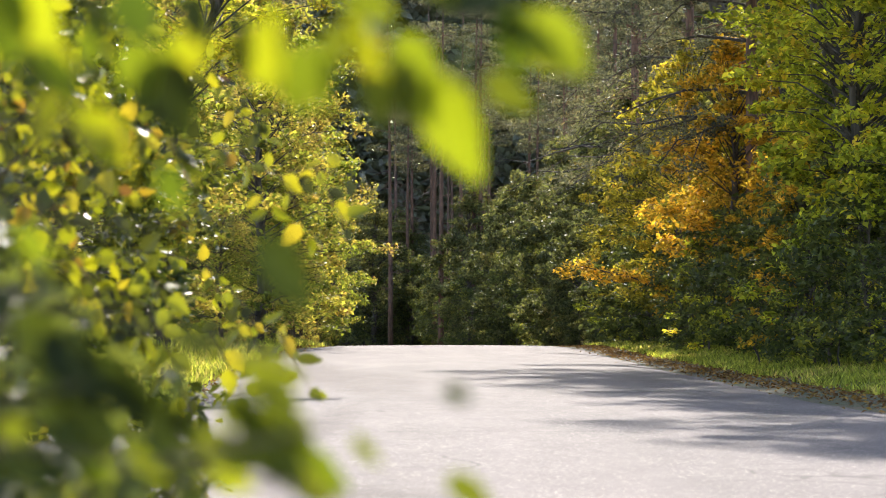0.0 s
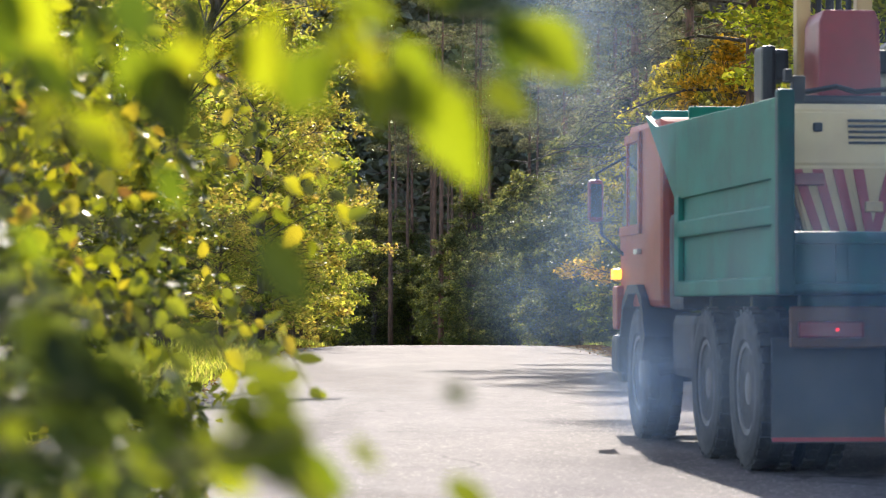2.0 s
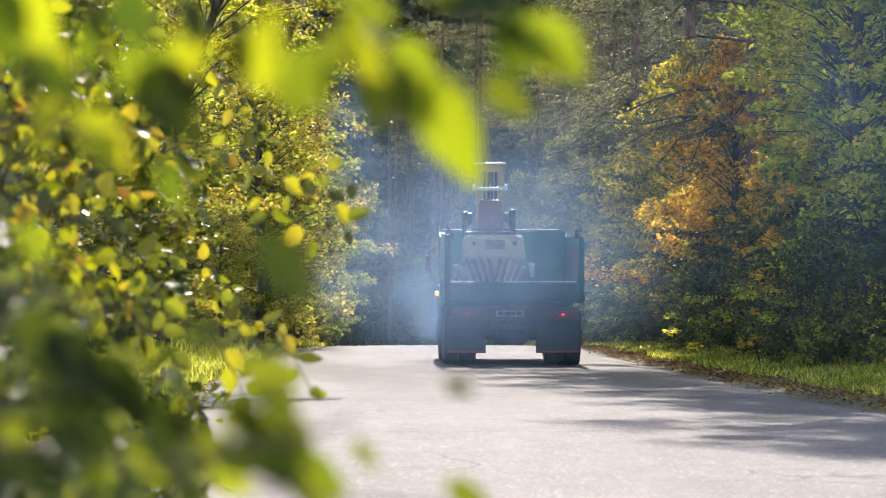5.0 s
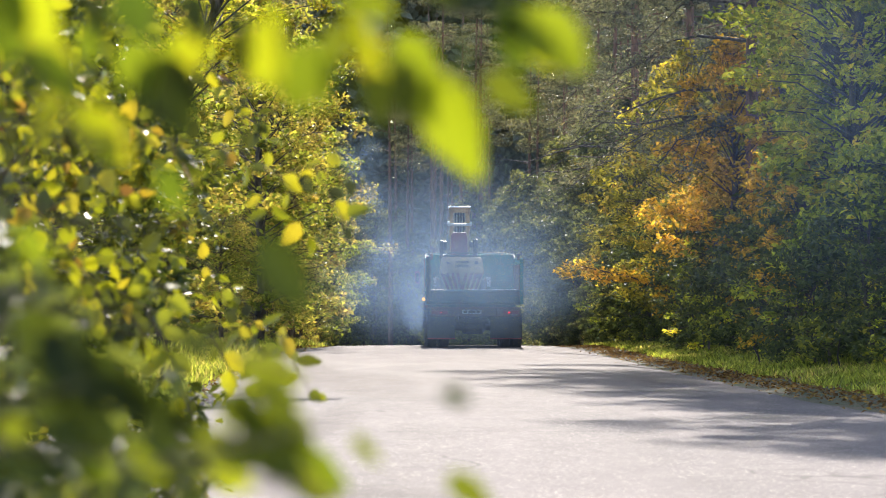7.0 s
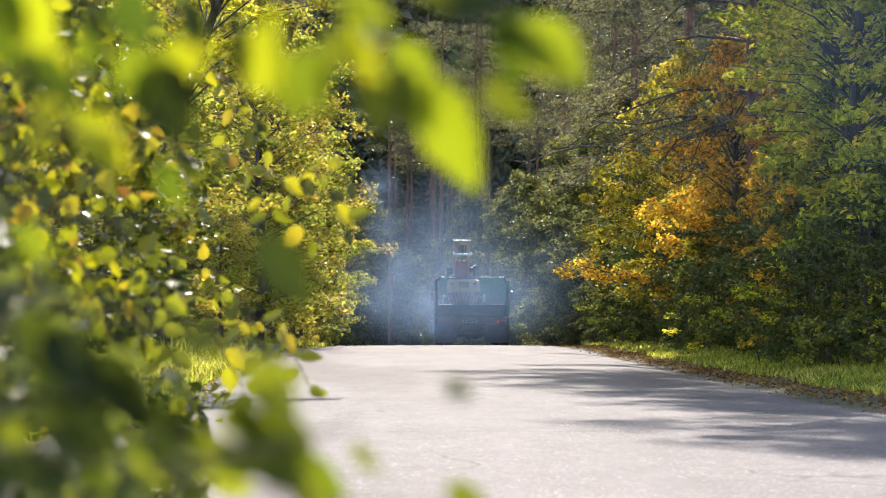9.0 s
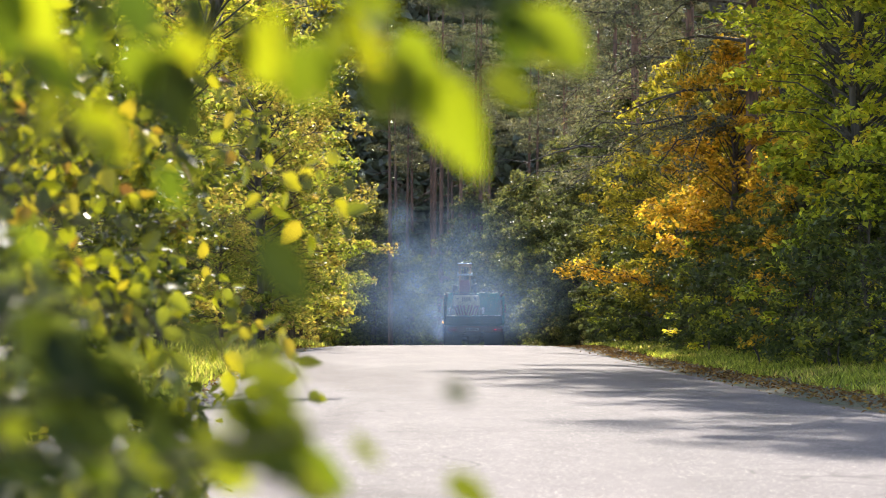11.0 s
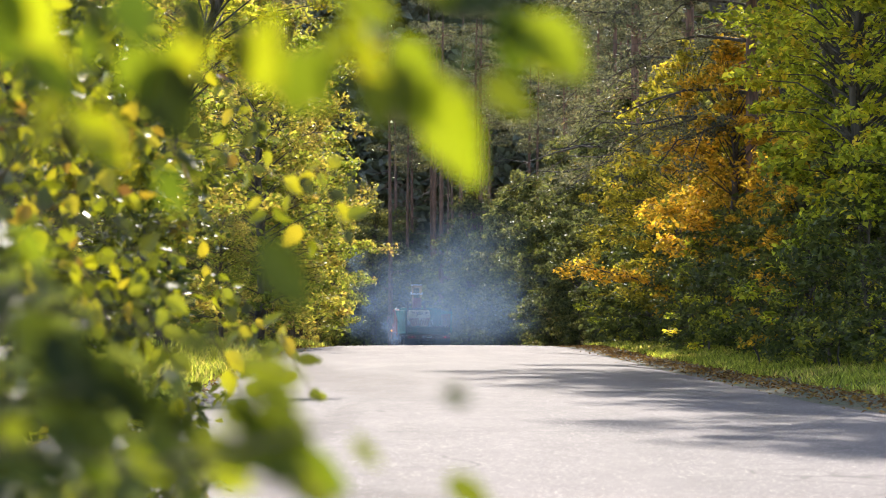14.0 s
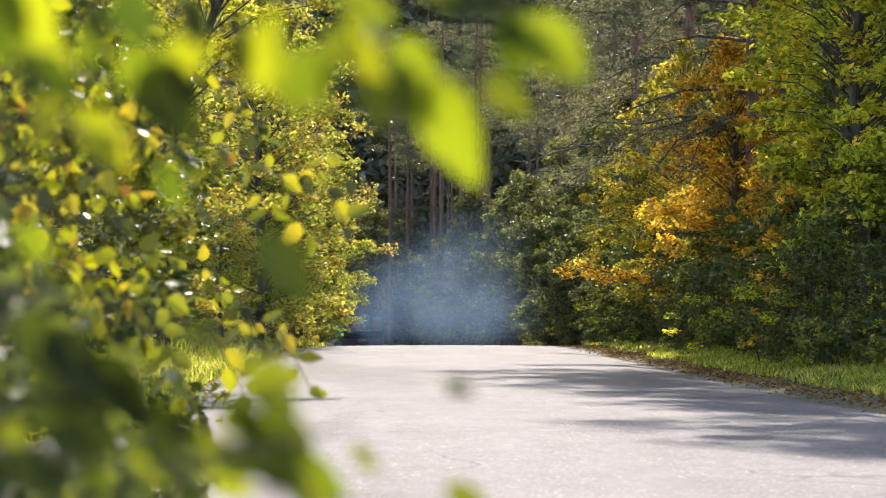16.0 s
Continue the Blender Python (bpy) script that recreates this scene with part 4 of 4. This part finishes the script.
    one("head_board", TEAL, body, (-1.19, 1.19, 3.38, 3.43, 1.24, 2.53), (-1.19, 1.19, 3.34, 3.38, 1.75, 1.83), bev=0.012)
    one("top_rail", TEAL, body, (-1.22, 1.22, 4.74, 4.84, 2.53, 2.60), bev=0.02)
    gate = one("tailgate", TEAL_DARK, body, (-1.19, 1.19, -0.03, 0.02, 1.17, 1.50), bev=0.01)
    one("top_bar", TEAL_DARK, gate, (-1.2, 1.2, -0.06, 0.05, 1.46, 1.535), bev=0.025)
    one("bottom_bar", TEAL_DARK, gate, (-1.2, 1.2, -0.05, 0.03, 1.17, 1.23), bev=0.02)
    one("edge_strip", STEEL, gate, (-0.1, 1.12, -0.066, -0.058, 1.525, 1.537), bev=0, label="thin pale strip along the tailgate edge")
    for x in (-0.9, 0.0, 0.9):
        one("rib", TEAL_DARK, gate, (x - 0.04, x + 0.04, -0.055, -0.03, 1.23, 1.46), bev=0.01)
    for ob in (body, *body.children_recursive):
        ob.data.transform(LOW)
    # cab
    bm = bmesh.new()
    prism(bm, [(4.20, 1.02), (6.15, 1.02), (6.23, 1.62), (6.11, 1.76), (5.87, 2.38), (5.70, 2.48), (4.36, 2.46), (4.20, 2.34)], "x", -1.20, 1.20, 0.06)
    cab = part("cab", bm, ORANGE, th, smooth=False)
    for s in (-1, 1):
        bm = bmesh.new()
        prism(bm, [(5.17, 1.68), (5.99, 1.68), (5.77, 2.32), (5.17, 2.32)], "x", s * 1.203, s * 1.213, 0.003)
        w = part("window", bm, GLASS, cab, "side window reflecting the sky")
        bm = bmesh.new()
        for o in ([(5.09, 1.60), (6.09, 1.60), (6.07, 1.67), (5.09, 1.67)], [(5.09, 2.33), (5.83, 2.33), (5.79, 2.40), (5.09, 2.40)], [(5.09, 1.60), (5.16, 1.60), (5.16, 2.40), (5.09, 2.40)], [(5.67, 1.66), (5.71, 1.66), (5.71, 2.34), (5.67, 2.34)]):
            prism(bm, o, "x", s * 1.20, s * 1.225, 0.004)
        part("window_frame", bm, ORANGE, cab)
        one("door_handle", STEEL, cab, (min(s * 1.2, s * 1.24), max(s * 1.2, s * 1.24), 5.12, 5.28, 1.44, 1.48), bev=0.008)
        bm = bmesh.new()
        prism(bm, [(4.75, 0.62), (4.62, 0.80), (4.80, 1.10), (5.0, 1.2), (5.45, 1.2), (5.7, 1.08), (5.85, 0.78), (5.80, 0.78), (5.64, 1.02), (5.4, 1.13), (5.02, 1.13), (4.85, 1.04), (4.70, 0.80), (4.80, 0.62)], "x", s * 0.88, s * 1.26, 0.006)
        part("fender", bm, IRON, cab)
        # mirror on its arm
        bm = bmesh.new()
        tube(bm, [(s * 1.2, 6.0, 1.45), (s * 1.36, 6.12, 1.62), (s * 1.40, 6.12, 2.12), (s * 1.2, 5.9, 2.24)], 0.014, 6)
        arm = part("mirror_arm", bm, BLACK, cab)
        one("mirror", BOOM_RED, arm, (min(s * 1.35, s * 1.48), max(s * 1.35, s * 1.48), 6.06, 6.15, 1.72, 2.07), bev=0.04)
        # black face: the mirror's dark reflection is put into the colour
        one("mirror_glass", BLACK, arm, (min(s * 1.37, s * 1.46), max(s * 1.37, s * 1.46), 6.05, 6.058, 1.76, 2.03), bev=0)
        one("indicator", LAMP_AMBER, cab, (min(s * 1.2, s * 1.28), max(s * 1.2, s * 1.28), 6.06, 6.17, 1.25, 1.34), bev=0.02, label="lit amber indicator")
        one("corner_panel", ORANGE, cab, (min(s * 1.1, s * 1.255), max(s * 1.1, s * 1.255), 6.0, 6.26, 0.84, 1.20), bev=0.03)
        one("step", IRON, cab, (min(s * 0.9, s * 1.24), max(s * 0.9, s * 1.24), 5.85, 6.1, 0.42, 0.5), bev=0.02)
    one("bumper", IRON, cab, (-1.25, 1.25, 6.0, 6.36, 0.48, 0.80), bev=0.05)
    bm = bmesh.new()
    prism(bm, [(6.15, 1.80), (6.19, 1.80), (5.95, 2.36), (5.91, 2.36)], "x", -1.05, 1.05, 0.004)
    part("windscreen", bm, GLASS, cab)
    bm = bmesh.new()
    tube(bm, [(-0.62, 3.9, 0.78), (-0.95, 4.2, 0.6), (-1.2, 4.3, 0.55)], 0.05, 10)
    part("exhaust_pipe", bm, IRON, th)
    tagged(th, "dump truck with orange cab and green tipper body", "truck")
    return th


def build_machine():
    """Compact wheeled loader carried in the tipper; built about the middle of its wheels' footprint."""
    th = new("loader")
    ox, oy, oz = -0.30, 1.9, 1.185
    sub = []

    def at(ob):
        ob.matrix_basis = Matrix.Translation((-ox, -oy, -1.245)) @ ob.matrix_basis
        sub.append(ob)
        return ob

    R = 1.36     # rear face
    bm = bmesh.new()
    b2 = bmesh.new()
    lo = [b2.verts.new(p) for p in ((-0.70, R + 0.10, 1.42), (0.10, R + 0.10, 1.42), (0.12, 2.5, 1.42), (-0.72, 2.5, 1.42))]
    m1 = [b2.verts.new(p) for p in ((-0.875, R, 2.0), (0.275, R, 2.0), (0.27, 2.5, 2.0), (-0.87, 2.5, 2.0))]
    m2 = [b2.verts.new(p) for p in ((-0.835, R + 0.05, 2.36), (0.235, R + 0.05, 2.36), (0.24, 2.5, 2.36), (-0.84, 2.5, 2.36))]
    hi = [b2.verts.new(p) for p in ((-0.80, R + 0.14, 2.41), (0.20, R + 0.14, 2.41), (0.20, 2.5, 2.41), (-0.80, 2.5, 2.41))]
    b2.faces.new(lo[::-1])
    b2.faces.new(hi)
    for a, b in ((lo, m1), (m1, m2), (m2, hi)):
        for k in range(4):
            b2.faces.new((a[k], a[(k + 1) % 4], b[(k + 1) % 4], b[k]))
    bmesh.ops.recalc_face_normals(b2, faces=b2.faces[:])
    bmesh.ops.bevel(b2, geom=b2.edges[:], offset=0.018, segments=2, affect="EDGES")
    merge(bm, b2)
    hull = at(part("counterweight", bm, CREAM, th))
    # chevron stripes on the sloping lower rear
    def rear_y(z):
        return R + 0.10 * (2.0 - z) / 0.58 if z < 2.0 else R + 0.05 * (z - 2.0) / 0.36
    def stripe(xt0, xt1, xb0, xb1, zt=1.975, zb=1.44):
        b3 = bmesh.new()
        q = [(xt0, zt), (xt1, zt), (xb1, zb), (xb0, zb)]
        f = [b3.verts.new((x, rear_y(z) - 0.009, z)) for x, z in q]
        g = [b3.verts.new((x, rear_y(z) + 0.004, z)) for x, z in q]
        b3.faces.new(f)
        b3.faces.new(g[::-1])
        for k in range(4):
            b3.faces.new((f[k], f[(k + 1) % 4], g[(k + 1) % 4], g[k]))
        bmesh.ops.recalc_face_normals(b3, faces=b3.faces[:])
        return part("stripe", b3, STRIPE, hull)
    for k in range(4):
        d = 0.135 * k
        for s in (-1, 1):
            t0, t1 = -0.30 + s * (0.075 + d), -0.30 + s * (0.145 + d)
            b0, b1 = -0.30 + s * (0.0 + d * 0.78 - 0.04), -0.30 + s * (0.06 + d * 0.78 - 0.04)
            stripe(min(t0, t1), max(t0, t1), min(b0, b1), max(b0, b1))
    for k in range(5):
        one("grille_slat", BLACK, hull, (-0.47, -0.11, R + 0.01, R + 0.05, 2.14 + 0.036 * k, 2.157 + 0.036 * k), bev=0.004)
    one("lamp_recess", BLACK, hull, (-0.70, -0.64, R + 0.01, R + 0.06, 2.22, 2.28), bev=0.012)
    one("lamp_recess", BLACK, hull, (0.03, 0.12, R + 0.01, R + 0.06, 2.22, 2.29), bev=0.012)
    for x0, x1 in ((-0.83, -0.63), (0.02, 0.22)):
        one("rear_lamp", LENS_RED, hull, (x0, x1, R - 0.012, R + 0.02, 1.87, 1.95), bev=0.006, label="dark red rear lamp")
    one("tow_eye", MAST_YELLOW, hull, (-0.36, -0.24, R + 0.02, R + 0.06, 1.70, 1.77), bev=0.01)
    # wheels in the tipper
    for x, s in ((-0.86, -1), (0.26, 1)):
        for y in (1.72, 3.0):
            at(make_wheel(th, x, y, 1.245 + 0.30, 0.30, 0.20, s))
    at(one("side_box", WHITE, th, (-1.03, -0.93, 1.9, 2.2, 1.62, 1.88), bev=0.015))
    at(one("side_box", WHITE, th, (0.36, 0.47, 1.9, 2.2, 1.64, 1.90), bev=0.015))
    at(one("deck", BLACK, th, (-0.82, 0.12, 1.55, 2.5, 2.41, 2.47), bev=0.02))
    at(one("chassis", IRON, th, (-0.7, 0.1, 1.6, 3.3, 1.42, 1.75), bev=0.03))
    # red boom head and mast
    bm = bmesh.new()
    prism(bm, [(-0.57, 2.47), (-0.14, 2.47), (-0.15, 2.98), (-0.18, 3.06), (-0.53, 3.06), (-0.56, 2.98)], "y", 1.80, 2.25, 0.02)
    at(part("boom_head", bm, BOOM_RED, th, "dull red steel boom head"))
    mast = at(one("mast", MAST_YELLOW, th, (-0.60, -0.50, 2.30, 2.42, 2.41, 3.74), (-0.18, -0.07, 2.30, 2.42, 2.41, 3.74), bev=0.015))
    one("cross_bar", WHITE, mast, (-0.66, -0.01, 2.24, 2.44, 3.25, 3.32), (-0.66, -0.60, 2.26, 2.42, 3.25, 3.37), (-0.07, -0.01, 2.26, 2.42, 3.25, 3.37), bev=0.02, label="pale steel cross bar")
    one("cross_bar", MAST_YELLOW, mast, (-0.62, -0.05, 2.28, 2.44, 3.60, 3.74), bev=0.015)
    one("top_plate", WHITE, mast, (-0.64, -0.04, 2.22, 2.48, 3.74, 3.775), bev=0.01, label="pale top plate")
    bm = bmesh.new()
    for x, r in ((-0.44, 0.022), (-0.36, 0.03), (-0.30, 0.022), (-0.23, 0.022)):
        tube(bm, [(x, 2.34, 2.5), (x, 2.34, 3.66)], r, 8)
    part("hydraulic_rod", bm, BLACK, mast)
    at(one("bracket", BLACK, th, (-0.86, -0.76, 2.2, 2.5, 2.41, 2.86), (-0.78, -0.66, 2.25, 2.5, 2.62, 2.84), bev=0.03))
    at(one("bracket", BLACK, th, (0.02, 0.14, 2.2, 2.5, 2.41, 2.90), (-0.08, 0.03, 2.25, 2.5, 2.68, 2.84), bev=0.03))
    bm = bmesh.new()
    tube(bm, [(-0.72, 1.6, 2.49), (-0.5, 1.58, 2.53), (-0.35, 1.65, 2.50), (-0.1, 1.6, 2.52), (0.1, 1.62, 2.49)], 0.018, 6)
    at(part("hose", bm, BLACK, th))
    tagged(th, "compact cream loader with red chevrons and yellow mast", "loader")
    return th, Vector((ox, oy, oz))


TRUCK = build_truck()
LOADER, LOADER_AT = build_machine()

# seconds, metres right, metres ahead, degrees of turn to the left, slope in degrees
ROUTE = [(0.0, 7.6, -4.0, 14), (0.5, 6.1, 0.7, 12.3), (1.0, 4.98, 5.6, 10.0), (1.5, 4.07, 10.75, 8), (2.0, 3.22, 16.1, 5.3), (2.3, 2.84, 19.0, 4.6), (2.6, 2.52, 22.0, 3.9), (3.0, 2.21, 26.4, 3.3),
         (3.5, 1.87, 31.85, 2.8), (4.2, 1.53, 39.4, 1.6), (5.2, 1.22, 50.0, 1.5), (6.3, 0.95, 61.5, 1.4), (7.0, 0.82, 68.95, 1.1), (8.0, 0.80, 79.4, 0.4), (9.0, 0.97, 89.8, -0.6), (10.2, 1.22, 102.5, -0.2),
         (11.5, 1.30, 115.9, 1.0), (13.0, 0.43, 131.5, 4.5), (14.0, -0.74, 142.0, 8), (15.0, -2.50, 152.3, 11.5), (16.0, -4.75, 162.6, 13.5)]


def along(t):
    """Where the truck's tail is at t seconds, before and after the clip too: right, ahead, turn."""
    r = ROUTE
    if t <= r[0][0]:
        k = t - r[0][0]
        return r[0][1] - 3.0 * k, r[0][2] + 10.0 * k, r[0][3]
    for a, b in zip(r, r[1:]):
        if t <= b[0]:
            k = (t - a[0]) / (b[0] - a[0])
            return tuple(a[i] + (b[i] - a[i]) * k for i in (1, 2, 3))
    return r[-1][1:4]


# ---- exhaust haze ----
def haze_puff(w, d, h, seed, mat=HAZE):
    """A billow of thin haze: two wavy veils, one behind another."""
    rnd = random.Random(seed)
    vs, fs, n, rings = [], [], 28, 6
    for q, yy in enumerate((-0.25, 0.25)):
        b = len(vs)
        pts = [(0.0, 0.0)] + [(r / rings * math.cos(6.2832 * i / n), r / rings * math.sin(6.2832 * i / n)) for r in range(1, rings + 1) for i in range(n)]
        vs += [(u, yy + 0.22 * noise.noise((u * 1.5 + seed, v * 1.5, q * 3.1)), v) for u, v in pts]
        fs += [(b, b + 1 + i, b + 1 + (i + 1) % n) for i in range(n)]
        for r in range(rings - 1):
            o = b + 1 + r * n
            fs += [(o + i, o + n + i, o + n + (i + 1) % n, o + (i + 1) % n) for i in range(n)]
    ob = mesh_part("exhaust_haze", vs, fs, mat, smooth=True)
    ob.scale = (w, d, h)
    return tagged(ob, "thin bluish exhaust haze drifting over the road", "smoke", "exhaust haze")


# lag behind the tail in seconds; metres to the left and height while near, and when it has spread; where it comes to rest; half width and half height
PUFFS = [(-0.62, 1.5, 2.6, 2.0, 3.5, 150, 2.2, 2.2), (-0.45, 1.6, 1.0, 2.6, 1.2, 145, 1.4, 1.5), (-0.2, 1.7, 1.1, 0.5, 1.5, 138, 1.5, 1.5), (0.05, 1.6, 1.2, 1.6, 1.6, 130, 1.8, 1.6),
         (0.2, 0.5, 1.2, -1.5, 1.5, 126, 2.0, 1.6), (0.35, 1.6, 2.4, 1.0, 4.0, 120, 2.2, 2.2), (0.5, -0.3, 1.6, 0.2, 1.4, 112, 2.4, 2.0), (0.65, 1.8, 1.4, 0.4, 1.4, 104, 2.4, 1.9),
         (0.8, 0.4, 2.6, -2.0, 2.2, 116, 2.4, 2.2), (0.95, 1.2, 1.6, 2.4, 2.4, 96, 2.4, 2.2), (1.1, 0.9, 2.6, 0.0, 3.6, 100, 2.4, 2.3), (1.3, 1.8, 1.8, 2.4, 1.6, 90, 2.6, 2.0),
         (-1.1, -2.5, 2.5, 2.2, 2.0, 140, 3.6, 2.6), (-0.9, -2.2, 2.5, -1.2, 2.0, 128, 3.6, 2.6), (-0.8, -2.0, 3.0, 1.2, 3.5, 118, 3.8, 3.0), (0.1, -1.8, 2.0, 0.2, 1.4, 98, 3.0, 2.0), (0.3, -1.5, 2.0, 1.2, 1.6, 88, 3.0, 2.2)]
# veils that spread over the verge behind the truck, then lift away
VEIL_WAY = [(0.0, 12.0, -6.0, 3.0), (1.8, 7.8, 9.0, 3.2), (2.5, 7.0, 19.0, 3.5), (3.3, 6.7, 26.0, 3.7), (4.2, 5.8, 29.0, 3.9), (5.0, 5.6, 31.0, 4.0), (8.0, 6.0, 35.0, 4.6), (10.0, 8.5, 37.0, 6.5), (12.0, 13.0, 39.0, 9.0), (16.0, 20.0, 42.0, 13.0)]
VEILS = [(haze_puff(5.0, 1.5, 4.0, 301), 0.0, 0.0, 0.0), (haze_puff(4.5, 1.5, 3.6, 317), -0.8, 1.6, -1.0), (haze_puff(4.5, 1.5, 3.6, 331), 1.0, -1.5, 0.6)]
# fumes that hang about the exhaust and drift up past the cab: metres ahead of the tail, to the left, up; half width and half height
PLUME = [(4.3, 1.45, 0.55, 0.5, 0.55), (4.8, 1.6, 1.0, 0.6, 0.7), (3.7, 1.55, 0.6, 0.55, 0.55), (5.3, 2.0, 1.8, 0.8, 0.9), (5.8, 2.2, 2.7, 0.9, 1.0), (6.2, 2.3, 3.5, 0.9, 1.0), (5.6, 2.5, 1.1, 0.9, 0.9),
         (2.6, 1.45, 0.5, 0.6, 0.5), (-0.3, 1.0, 0.5, 0.9, 0.55), (-0.4, -0.1, 0.6, 1.1, 0.6), (-0.5, 0.6, 1.0, 1.3, 0.8), (-0.6, 0.5, 1.3, 1.7, 1.4), (-0.8, -0.4, 1.4, 1.7, 1.5), (-1.0, 0.0, 1.9, 1.9, 1.7), (-1.2, 0.9, 0.9, 1.6, 1.2), (-0.9, -1.0, 1.0, 1.4, 1.1)]
FUME = [haze_puff(p[3], 0.8, p[4], 401 + 13 * i, FUMES if i < 8 else TRAIL) for i, p in enumerate(PLUME)]
HAZES = [haze_puff(p[6], 1.5, p[7], 11 * i) for i, p in enumerate(PUFFS)]


def motions():
    rows, load = [], []
    for t, x, y, r in ROUTE:
        slope = math.degrees(math.atan((road_z(y + 5.2) - road_z(y + 1.7)) / 3.5))
        m = pose(x, y, road_z(y + 1.7) + 0.03, slope, 0, r)
        rows.append((t, m))
        load.append((t, m @ Matrix.Translation(LOADER_AT)))
    walk(TRUCK, rows)
    walk(LOADER, load)
    # rolling wheels
    steps = [(i / 15, along(i / 15)[1]) for i in range(241)]
    for w in WHEELS:
        p = w.matrix_basis.translation.copy()
        walk(w, [(t, pose(p.x, p.y, p.z, -math.degrees((y + 4.0) / 0.51) % 360.0 * 1.0, 0, 0)) for t, y in steps])
    # haze follows the truck and comes to rest
    for ob, (lag, left0, z0, left1, z1, stop, w, h) in zip(HAZES, PUFFS):
        rows = []
        for i in range(33):
            t = i * 0.5
            loose = min(1.0, max(0.0, (t - 2.0) / 1.7))
            loose = loose * loose * (3 - 2 * loose)
            x, y, r = along(min(t - lag * loose, 16.0))
            k = stop - 22
            if y > k:
                y = k + 22 * (1 - math.exp(-(y - k) / 22))
            far = min(1.0, max(0.0, (y - 30) / 60))
            far = far * far * (3 - 2 * far)
            rest = -5.5
            side, z = rest + (left0 - rest) * loose + (left1 - left0) * far, z0 + (z1 - z0) * far
            for tt in range(1600):
                if along(tt / 100)[1] >= y or y < -3:
                    break
            x = along(tt / 100)[0] if y >= -3 else x
            rows.append((t, pose(x - side + 0.15 * math.sin(t * 0.5 + lag * 5), y, road_z(y) + z, 0, 0, 6 * math.sin(t * 0.35 + lag * 9))))
        walk(ob, rows)
    for ob, (ahead, left, z, w, h) in zip(FUME, PLUME):
        rows = []
        for i in range(33):
            t = i * 0.5
            x, y, r = along(t)
            c, n = math.cos(radians(r)), math.sin(radians(r))
            drift = min(1.0, t / 8.0)
            out = min(1.0, max(0.0, (t - 1.4) / 1.0)) if z > 0.9 else 1.0
            px, py = x - left * (0.3 + 0.7 * out + (h - 0.7) * drift) * c - ahead * n, y + ahead * (1 - 1.2 * drift) * c - left * n
            rows.append((t, pose(px + 0.12 * math.sin(t * 1.1 + 7 * h), py, road_z(py) + z * (1 + 0.5 * drift) + 0.1 * math.sin(t * 0.9 + 5 * w), 0, 0, 5 * math.sin(t + w))))
        walk(ob, rows)
    for ob, dx, dy, dz in VEILS:
        walk(ob, [(t, pose(x + dx, y + dy, z + dz)) for t, x, y, z in VEIL_WAY])
    # twigs stir in the air
    for stem, p, seed, amp in SWAY:
        rnd = random.Random(seed)
        a, b = rnd.uniform(0, 6.28), rnd.uniform(0, 6.28)
        walk(stem, [(i * 0.8, Matrix.Translation(p) @ pose(0, 0, 0, amp * 0.7 * math.sin(i * 1.9 + a), amp * (0.6 * math.sin(i * 1.3 + b) + 0.4 * math.sin(i * 2.9 + a)), 0)) for i in range(21)])


motions()
